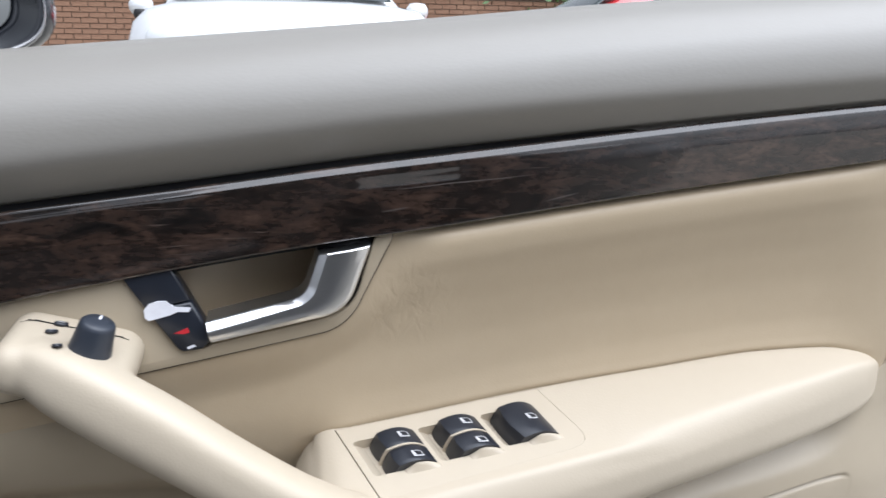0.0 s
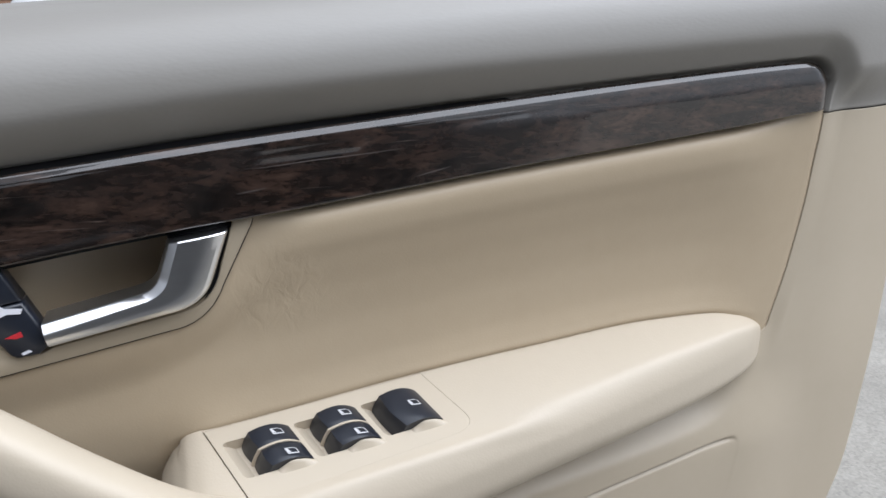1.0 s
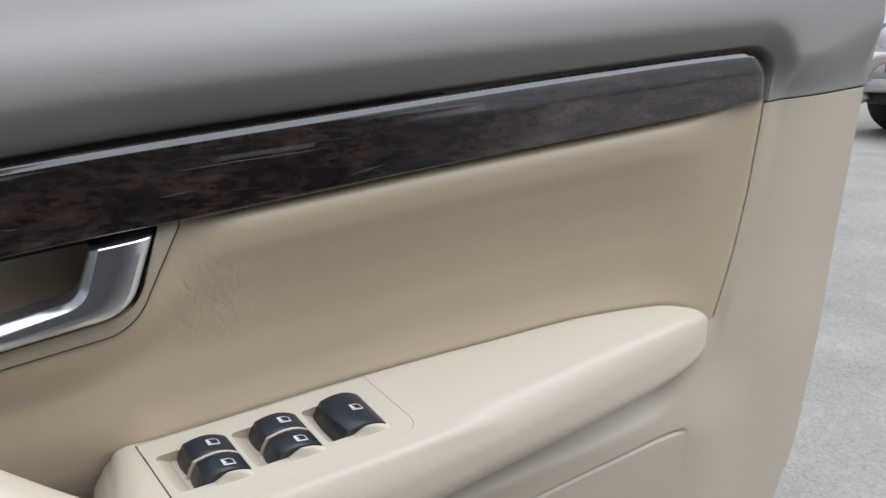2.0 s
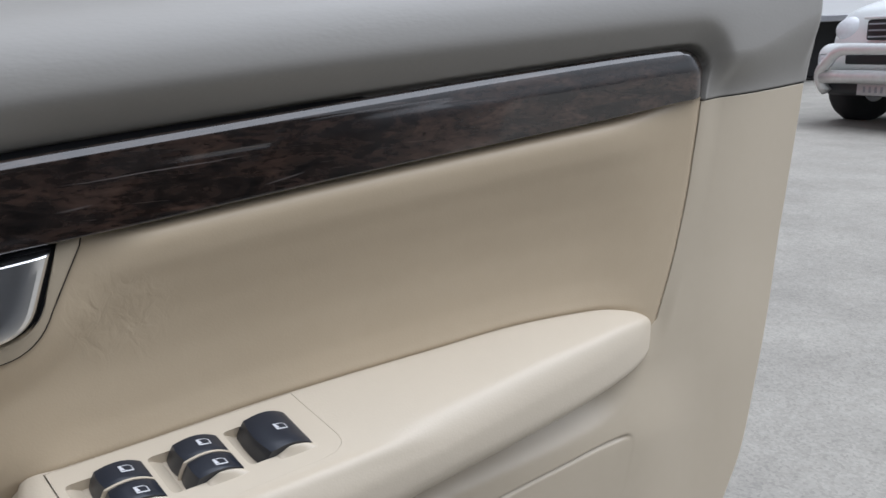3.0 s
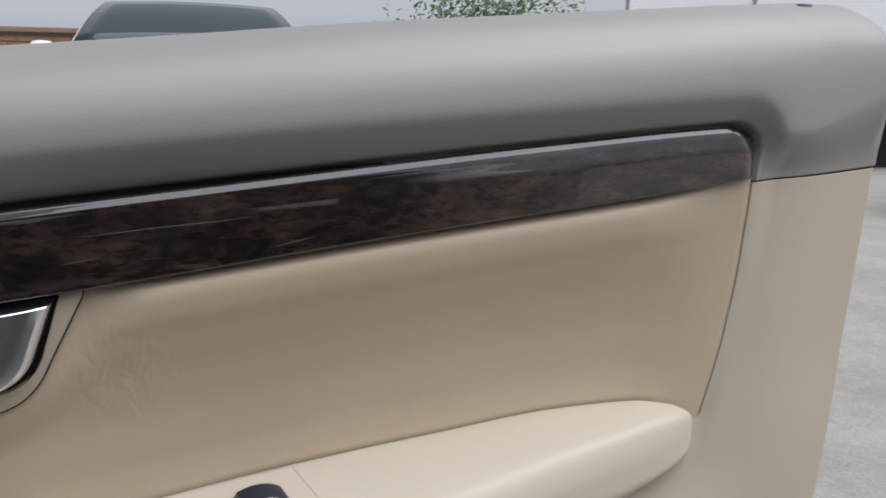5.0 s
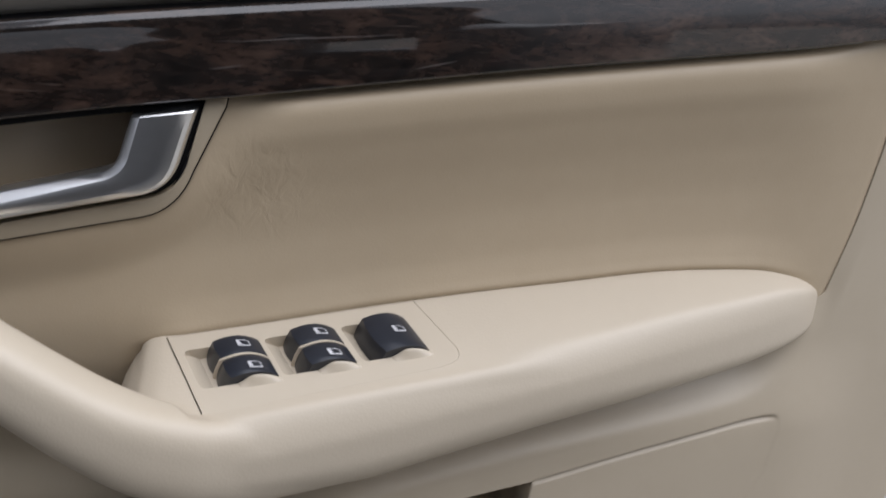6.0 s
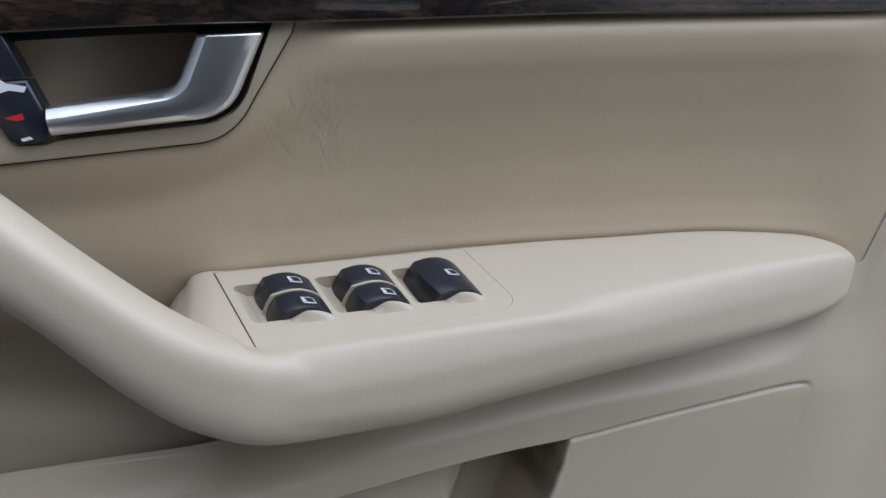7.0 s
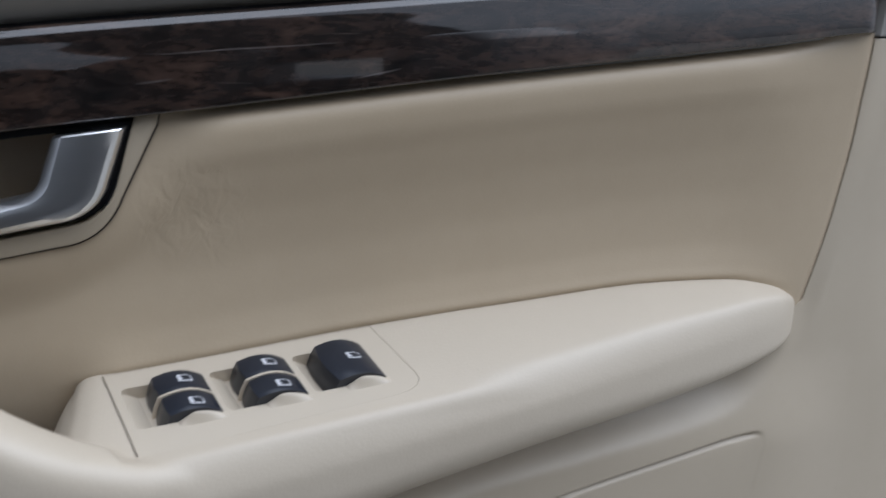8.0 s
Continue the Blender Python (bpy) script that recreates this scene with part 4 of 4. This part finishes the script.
def wheel(m, r, w, parent):
    rings = []
    for y, k in ((-w / 2, 0.62), (-w / 2, 0.93), (-w * 0.3, 1.0), (w * 0.3, 1.0), (w / 2, 0.93), (w / 2, 0.62)):
        rings.append([m @ Vector((r * k * math.cos(a), y, r * k * math.sin(a))) for a in np.linspace(0, 2 * np.pi, 28, endpoint=False)])
    t = part("wheel", loft(rings), M["rubber"], parent, "black tyre")
    rings = []
    for y, k in ((-w * 0.52, 0.1), (-w * 0.54, 0.3), (-w * 0.48, 0.58), (-w * 0.40, 0.63), (w * 0.45, 0.6)):
        rings.append([m @ Vector((r * k * math.cos(a), y, r * k * math.sin(a))) for a in np.linspace(0, 2 * np.pi, 28, endpoint=False)])
    part("rim", loft(rings), M["paint"], t)


def build_car(name, label, m, paint, length, width, hood, cowl, roof, cowl_at, roof_at, kind="car"):
    """A parked car, its front at local x=0 facing -x, standing on z=0; m places it."""
    car = tagged(new(name), label, "car")
    hw = width / 2
    top = curve([0.0, 0.06, 0.2, cowl_at, cowl_at + 0.1, length - 0.25, length], [hood - 0.22, hood - 0.06, hood, cowl, cowl + 0.01, cowl - 0.02, cowl - 0.15])
    half = curve([0.0, 0.12, 0.45, 1.2, length - 0.5, length], [hw * 0.80, hw * 0.93, hw * 0.985, hw, hw * 0.98, hw * 0.86])
    rings = []
    for s in np.concatenate([[0.0, 0.03, 0.07, 0.13, 0.2, 0.3, 0.45], np.linspace(0.6, length, 16)]):
        t, w = float(top(s)), float(half(s))
        low = 0.28 + 0.10 * max(0, 1 - s / 0.3)
        sec = [(0, t + 0.035), (0.4 * w, t + 0.03), (0.70 * w, t + 0.012), (0.86 * w, t - 0.02), (0.95 * w, t - 0.09), (w, t - 0.22), (w * 1.0, 0.55), (0.97 * w, 0.40), (0.90 * w, low)]
        ring = [m @ Vector((s, y, z)) for y, z in sec] + [m @ Vector((s, -y, z)) for y, z in sec[::-1][:-1]]
        rings.append(ring)
    part("body", loft(rings), paint, car)
    # cabin
    a, b = cowl_at, roof_at
    stations = [(a, cowl + 0.02, 0.86), (a + (b - a) * 0.5, cowl + (roof - cowl) * 0.58, 0.80), (b, roof - 0.04, 0.73), (b + 0.25, roof, 0.71), (length * 0.72, roof - 0.01, 0.70), (length - 0.35, roof - 0.12, 0.66), (length - 0.12, cowl + 0.1, 0.7)]
    rings = []
    for s, z, k in stations:
        w = hw * k
        wb = hw * 0.92
        zb = cowl - 0.06
        sec = [(0, z + 0.012), (0.6 * w, z + 0.008), (0.9 * w, z - 0.015), (w, z - 0.05), (wb, zb)]
        rings.append([m @ Vector((s, y, zz)) for y, zz in sec] + [m @ Vector((s, -y, zz)) for y, zz in sec[::-1][:-1]])
    part("cabin", loft(rings), paint, car)
    # windscreen, laid just above the cabin
    w0, w1 = hw * 0.80, hw * 0.64
    P, Q = np.meshgrid(np.linspace(-1, 1, 12), np.linspace(0.03, 0.95, 8))
    xs = a + (b - a) * Q - 0.02
    zs = (cowl + 0.03) + (roof - 0.02 - cowl) * Q + 0.022 * (1 - P**2) + 0.035 * np.sin(Q * 3.1)
    ys = P * (w0 + (w1 - w0) * Q)
    pts = [m @ Vector(p) for p in np.stack([xs, ys, zs], -1).reshape(-1, 3)]
    pts = np.array([tuple(p) for p in pts]).reshape(*P.shape, 3)
    sheet("windscreen", pts[..., 0], pts[..., 1], pts[..., 2], M["glass"], car, "dark windscreen", 0.004)
    for side in (-1, 1):
        bm = bmesh.new()
        if kind == "van":
            box(length * 0.66, side * (hw * 0.90), cowl + 0.25, length * 0.4, 0.03, 0.34, 0.01, 1, bm)
            bmesh.ops.transform(bm, matrix=m, verts=bm.verts)
            part("side_panel", bm, paint, car)
            bm = bmesh.new()
        q = [(a + 0.35, hw * 0.915, cowl + 0.0), (b + 0.15, hw * 0.745, roof - 0.10), (length * 0.70, hw * 0.73, roof - 0.11), (length - 0.55, hw * 0.905, cowl + 0.0)]
        if kind == "van":
            q = [(a + 0.30, hw * 0.915, cowl), (b + 0.05, hw * 0.76, roof - 0.16), (b + 0.35, hw * 0.75, roof - 0.16), (b + 0.35, hw * 0.91, cowl)]
        bm.faces.new([bm.verts.new(m @ Vector((x, side * (y + 0.012), z))) for x, y, z in q])
        part("side_window", bm, M["glass"], car, smooth=False)
        mm = m @ pose(a + 0.22, side * (hw + 0.035), cowl + 0.0)
        rings = []
        for y, s in ((-0.075, 0.5), (-0.055, 0.9), (0.0, 1.0), (0.05, 0.9), (0.075, 0.4)):
            rings.append([mm @ Vector((0.07 * s * math.cos(t), y, 0.065 * s * math.sin(t))) for t in np.linspace(0, 2 * np.pi, 14, endpoint=False)])
        w = part("wing_mirror", loft(rings), paint, car)
        rings = [[mm @ Vector((-0.01 + 0.062 * k * math.cos(t), y, -0.045 + 0.05 * k * math.sin(t))) for t in np.linspace(0, 2 * np.pi, 14, endpoint=False)] for y, k in ((-0.055, 0.4), (-0.04, 0.9), (0.0, 1.0), (0.035, 0.9), (0.05, 0.4))]
        part("mirror_foot", loft(rings), M["black_plastic"], w, "black mirror foot")
        if kind != "suv":
            bm = bmesh.new()
            bmesh.ops.create_uvsphere(bm, u_segments=18, v_segments=10, radius=1.0, matrix=m @ pose(0.075, side * hw * 0.66, hood - 0.18) @ Matrix.Diagonal((0.10, 0.155, 0.105, 1)))
            part("headlamp", bm, M["lamp_glass"], car, "clear headlamp")
        for s in (0.55 if kind == "suv" else 0.75, length - 0.8):
            r = 0.37 if kind == "suv" else 0.34
            wheel(m @ pose(s, side * (hw - 0.09), r), r, 0.24, car)
    if kind != "van":
        part("wiper", loft([[m @ Vector((a - 0.02 + 0.006 * math.cos(t), y, cowl + 0.065 + 0.006 * math.sin(t))) for t in np.linspace(0, 6.28, 6, endpoint=False)] for y in np.linspace(-0.55, 0.2, 5)]), M["black_plastic"], car)
    return car


build_car("silver_car", "silver car parked nose towards the door", pose(0.075, 3.75, 0.205, 0, 0, 90), M["paint"], 4.3, 1.80, 1.00, 1.08, 1.46, 1.15, 1.95)
build_car("red_car", "small red car parked beside a silver one", pose(1.22, 5.95, 0.12, 0, 0, 0), M["red_paint"], 3.9, 1.66, 0.92, 0.98, 1.46, 1.0, 1.65)


def build_suv():
    m = pose(6.135, 3.74, -0.02, 0, 0, 0)
    car = build_car("suv", "silver off-road car with bull bar, parked facing the door", m, M["suv_paint"], 4.6, 1.84, 1.03, 1.20, 1.80, 1.15, 1.85, "suv")

    def add(name, bm, mat, label="", smooth=True):
        bmesh.ops.transform(bm, matrix=m, verts=bm.verts)
        return part(name, bm, mat, car, label, smooth)
    add("grille", box(-0.015, 0, 0.845, 0.05, 0.86, 0.17, 0.02, 2), M["black_plastic"], "dark grille with silver bars")
    for k in range(3):
        add("grille_bar", box(-0.05, 0, 0.79 + 0.052 * k, 0.02, 0.80, 0.014, 0.004, 1), M["grey_paint"])
    add("grille_frame", box(-0.02, 0, 0.945, 0.06, 0.92, 0.03, 0.012, 2), M["suv_paint"])
    rings = []
    for a in np.linspace(0, 2 * np.pi, 29):
        rings.append([(-0.075 + 0.012 * math.cos(b), (0.108 + 0.017 * math.sin(b)) * math.cos(a), 0.845 + (0.108 + 0.017 * math.sin(b)) * math.sin(a)) for b in np.linspace(0, 2 * np.pi, 8, endpoint=False)])
    add("round_badge", loft(rings), M["bar_steel"], "round chrome badge")
    for a in (90, 210, 330):
        bm = box(0, 0, 0.050, 0.02, 0.034, 0.105, 0.006, 1)
        bmesh.ops.transform(bm, matrix=pose(-0.075, 0, 0.845) @ Matrix.Rotation(radians(a - 90), 4, "X"), verts=bm.verts)
        add("badge_spoke", bm, M["bar_steel"])
    add("bumper", box(-0.03, 0, 0.605, 0.26, 1.68, 0.27, 0.11, 6), M["suv_paint"], "silver bumper")
    add("bumper_slot", box(-0.155, 0, 0.615, 0.03, 1.02, 0.10, 0.02, 3), M["black_plastic"])
    add("skid_plate", box(-0.08, 0, 0.385, 0.16, 1.42, 0.17, 0.05, 3), M["black_plastic"])
    for side in (-1, 1):
        add("fog_lamp", box(-0.155, side * 0.70, 0.60, 0.03, 0.15, 0.11, 0.03, 3), M["lamp_glass"], "clear fog lamp")

    for side in (-1, 1):
        bm = bmesh.new()
        bmesh.ops.create_uvsphere(bm, u_segments=20, v_segments=12, radius=1.0, matrix=pose(0.095, side * 0.635, 0.85, 0, 14, side * 16) @ Matrix.Diagonal((0.11, 0.165, 0.12, 1)))
        add("headlamp", bm, M["lamp_glass"], "clear upright headlamp")

    def tube(name, path, r, label=""):
        path = [Vector(p) for p in path]
        rings = []
        for k, p in enumerate(path):
            d = (path[min(k + 1, len(path) - 1)] - path[max(k - 1, 0)]).normalized()
            e1 = Vector((1, 0, 0))
            e2 = d.cross(e1).normalized()
            rings.append([p + e1 * r * math.cos(a) + e2 * r * math.sin(a) for a in np.linspace(0, 2 * np.pi, 12, endpoint=False)])
        return add(name, loft(rings), M["bar_steel"], label)
    hoop = bezier((-0.19, -0.64, 0.33), (-0.24, -0.75, 0.45), (-0.26, -0.63, 0.56), 7) + bezier((-0.265, -0.575, 0.61), (-0.27, -0.52, 0.69), (-0.27, -0.40, 0.695), 7)
    tube("bull_bar", hoop + [(x, -y, z) for x, y, z in hoop[::-1]], 0.046, "bright steel bull bar")
    tube("lower_tube", [(-0.235, y, 0.470 - 0.012 * (abs(y) / 0.7) ** 2) for y in np.linspace(-0.66, 0.66, 9)], 0.056, "bright steel cross tube")
    add("plate_holder", box(-0.205, 0.10, 0.365, 0.014, 0.46, 0.10, 0.004, 1), M["pale_grey_paint"], "plain light number plate")
    for k in range(7):
        add("plate_bar", box(-0.2135, -0.06 + 0.053 * k, 0.365, 0.003, 0.02, 0.05), M["grey_paint"], smooth=False)
    return car


build_suv()


def build_truck():
    m = pose(10.0, 8.87, 0.0, 0, 0, -36)
    t = tagged(new("box_truck"), "white box lorry parked behind the off-road car", "truck")

    def add(name, bm, mat, label=""):
        bmesh.ops.transform(bm, matrix=m, verts=bm.verts)
        return part(name, bm, mat, t, label, smooth=False)
    add("cargo_box", box(0, 1.2, 2.25, 7.5, 2.4, 2.5, 0.03, 2), M["white_paint"], "plain white cargo box")
    add("lower_rail", box(0, 0.02, 0.98, 7.4, 0.06, 0.10, 0.01, 1), M["grey_paint"])
    for x in (-3.72, -1.75):
        add("seam_post", box(x, -0.012, 2.25, 0.06, 0.03, 2.46, 0.006, 1), M["grey_paint"])
    add("chassis", box(0, 1.2, 0.75, 7.2, 0.9, 0.28, 0.02, 1), M["black_plastic"])
    # a black block stands in for the deep shade under the bed
    add("underbed_shade", box(0, 0.75, 0.52, 7.2, 0.5, 0.96, 0.02, 1), M["rubber"], "long black block standing in for shade under the bed")
    for x in (-2.4, 2.2):
        for y in (0.2, 2.2):
            wheel(m @ pose(x, y, 0.46), 0.46, 0.28, t)
    return t


build_truck()
build_car("panel_van", "pale grey panel van parked beside a red car", pose(6.45, 6.7, 0.04, 0, 0, 180), M["pale_grey_paint"], 3.0, 1.74, 1.10, 1.25, 1.86, 0.85, 1.6, "van")


def build_wall():
    y0, x0, x1, h = 13.2, -14.0, 6.5, 1.65
    z0 = 0.5
    wall = part("brick_wall", box((x0 + x1) / 2, y0 + 0.12, z0 + h / 2 - 0.3, x1 - x0, 0.2, h + 0.6), M["mortar"], None, smooth=False)
    tagged(wall, "old red-brown brick boundary wall", "wall", kind="structure")
    rng = random.Random(4)
    vs, fs, near = [], [], []
    for r in range(int(h / 0.085)):
        off = 0.13 if r % 2 else 0.0
        for k in range(int((x1 - x0) / 0.26)):
            cx, cz = x0 + off + 0.13 + 0.26 * k, z0 - 0.02 + r * 0.085 + 0.042
            p = rng.uniform(0.0, 0.012)
            if r > 6 and -4.0 < cx < 2.2:
                near.append((cx, y0 - p, cz))
                continue
            n = len(vs)
            for dy in (y0 - p, y0 + 0.05):
                for ax, az in ((-0.122, -0.036), (0.122, -0.036), (0.122, 0.036), (-0.122, 0.036)):
                    vs.append((cx + ax, dy, cz + az))
            fs += [(n, n + 1, n + 2, n + 3), (n, n + 4, n + 5, n + 1), (n + 1, n + 5, n + 6, n + 2), (n + 2, n + 6, n + 7, n + 3), (n + 3, n + 7, n + 4, n)]
    mesh = bpy.data.meshes.new("brickwork")
    mesh.from_pydata(vs, [], fs)
    b = link("brickwork", mesh, M["brick"], wall, smooth=False)
    tagged(b, kind="stuff")
    one = bpy.data.meshes.new("brick")
    one.from_pydata([(ax, dy, az) for dy in (0.0, 0.055) for ax, az in ((-0.122, -0.036), (0.122, -0.036), (0.122, 0.036), (-0.122, 0.036))], [], [(0, 1, 2, 3), (0, 4, 5, 1), (1, 5, 6, 2), (2, 6, 7, 3), (3, 7, 4, 0)])
    one.materials.append(M["brick"])
    for place in near:
        ob = new("brick", one)
        ob.parent = wall
        ob.location = place
    c = part("wall_coping", box((x0 + x1) / 2, y0 + 0.1, z0 + h + 0.04, x1 - x0, 0.34, 0.09, 0.015, 1), M["mortar"], wall, smooth=False)


build_wall()


def build_hedge():
    rng = random.Random(9)
    hedge = tagged(new("hedge"), "dense green hedge above the wall", "hedge")
    vs, fs = [], []
    for k in range(7000):
        x, y, z = rng.gauss(5.8, 0.75), 13.9 + rng.gauss(0, 0.45), 0.5 + abs(rng.gauss(1.5, 0.75))
        s = rng.uniform(0.04, 0.09)
        a = Vector((rng.gauss(0, 1), rng.gauss(0, 1), rng.gauss(0, 1))).normalized() * s
        b = a.orthogonal().normalized() * s * 0.5
        c = Vector((x, y, z))
        n = len(vs)
        vs += [tuple(c - a), tuple(c + b), tuple(c + a), tuple(c - b)]
        fs.append((n, n + 1, n + 2, n + 3))
    mesh = bpy.data.meshes.new("leaves")
    mesh.from_pydata(vs, [], fs)
    tagged(link("leaves", mesh, M["leaf"], hedge, smooth=False), kind="stuff")
    bm = bmesh.new()
    for k in range(9):
        x = 4.6 + 0.3 * k
        loft([[(x + 0.03 * (1 - z / 4) * math.cos(a) + 0.05 * math.sin(z * 3 + k), 13.9 + 0.03 * math.sin(a), 0.4 + z) for a in np.linspace(0, 6.28, 6, endpoint=False)] for z in np.linspace(0, 2.0, 5)], bm)
    part("stems", bm, M["bark"], hedge)


build_hedge()


def build_own_car():
    """The unseen car that the door hangs on, added to block light from the left: sill, wings, seat and dashboard round
    the doorway behind the walk.
    """
    m = pose(-0.60, 0.06, 0, 0, 0, -47)
    car = tagged(new("unseen_car"), "unseen dark car added round the open door, soft top up", "car")

    def add(name, bm, mat, label=""):
        bmesh.ops.transform(bm, matrix=m, verts=bm.verts)
        return part(name, bm, mat, car, label)
    add("sill", box(0.75, -0.12, 0.30, 1.7, 0.22, 0.16, 0.05, 3), M["dark_paint"])
    for y in (-0.10, -1.60):
        add("front_wing", box(-0.70, y, 0.62, 1.30, 0.28, 0.62, 0.12, 4), M["dark_paint"])
        add("rear_wing", box(2.25, y, 0.62, 1.40, 0.26, 0.68, 0.12, 4), M["dark_paint"])
        for x in (-0.78, 2.20):
            wheel(m @ pose(x, y, 0.32), 0.32, 0.20, car)
    add("far_door", box(0.85, -1.66, 0.60, 1.72, 0.10, 0.66, 0.04, 3), M["dark_paint"])
    add("bonnet", box(-0.72, -0.85, 0.84, 1.25, 1.42, 0.12, 0.05, 4), M["dark_paint"])
    add("boot_lid", box(2.42, -0.85, 0.88, 0.95, 1.42, 0.12, 0.05, 4), M["dark_paint"])
    add("front_bumper", box(-1.42, -0.85, 0.50, 0.24, 1.62, 0.40, 0.10, 4), M["dark_paint"])
    add("rear_bumper", box(3.00, -0.85, 0.52, 0.24, 1.62, 0.42, 0.10, 4), M["dark_paint"])
    add("floor_pan", box(0.8, -0.85, 0.24, 2.6, 1.45, 0.06, 0.02, 1), M["black_plastic"])
    for y in (-0.52, -1.20):
        add("seat_cushion", box(0.85, y, 0.47, 0.52, 0.50, 0.20, 0.07, 4), M["black_leather"], "dark leather seat cushion")
        bm = box(0, 0, 0, 0.16, 0.48, 0.50, 0.07, 4)
        bmesh.ops.transform(bm, matrix=pose(1.24, y, 0.71, 0, 24, 0), verts=bm.verts)
        add("seat_back", bm, M["black_leather"], "dark leather seat back")
    add("rear_bench", box(1.78, -0.86, 0.52, 0.36, 1.30, 0.30, 0.08, 4), M["black_leather"])
    add("dashboard", box(-0.02, -0.85, 0.76, 0.36, 1.35, 0.24, 0.08, 4), M["black_plastic"])
    # roof and pillars are added out of view to darken the door's left
    rings = []
    for x, z, w in ((0.42, 1.27, 0.56), (0.75, 1.33, 0.58), (1.20, 1.345, 0.58), (1.65, 1.31, 0.57), (2.00, 1.16, 0.60), (2.25, 0.93, 0.66)):
        arc = [(x, -0.85 + w * f, z - 0.05 * f**2 - 0.05 * f**8) for f in np.linspace(-1, 1, 15)]
        rings.append(arc + [(p, q, r - 0.025) for p, q, r in arc[::-1]])
    add("shading_top", loft(rings), M["black_leather"], "dark soft top added to shade the door")
    for side in (-1, 1):
        a, b = Vector((-0.10, -0.85 + side * 0.68, 0.88)), Vector((0.45, -0.85 + side * 0.56, 1.25))
        add("added_pillar", loft([[a.lerp(b, t) + Vector((0.03 * math.cos(q), 0.025 * math.sin(q), 0.02 * math.cos(q))) for q in np.linspace(0, 2 * np.pi, 10, endpoint=False)] for t in np.linspace(0, 1, 5)]), M["dark_paint"])
    ring = []
    for a in np.linspace(0, 2 * np.pi, 25):
        c, d = math.cos(a), math.sin(a)
        ring.append([(0.36 + 0.012 * math.sin(b) - 0.05 * d, -0.52 + (0.18 + 0.013 * math.cos(b)) * c, 0.80 + (0.18 + 0.013 * math.cos(b)) * d) for b in np.linspace(0, 2 * np.pi, 8, endpoint=False)])
    add("steering_wheel", loft(ring), M["black_plastic"], "black steering wheel")


build_own_car()
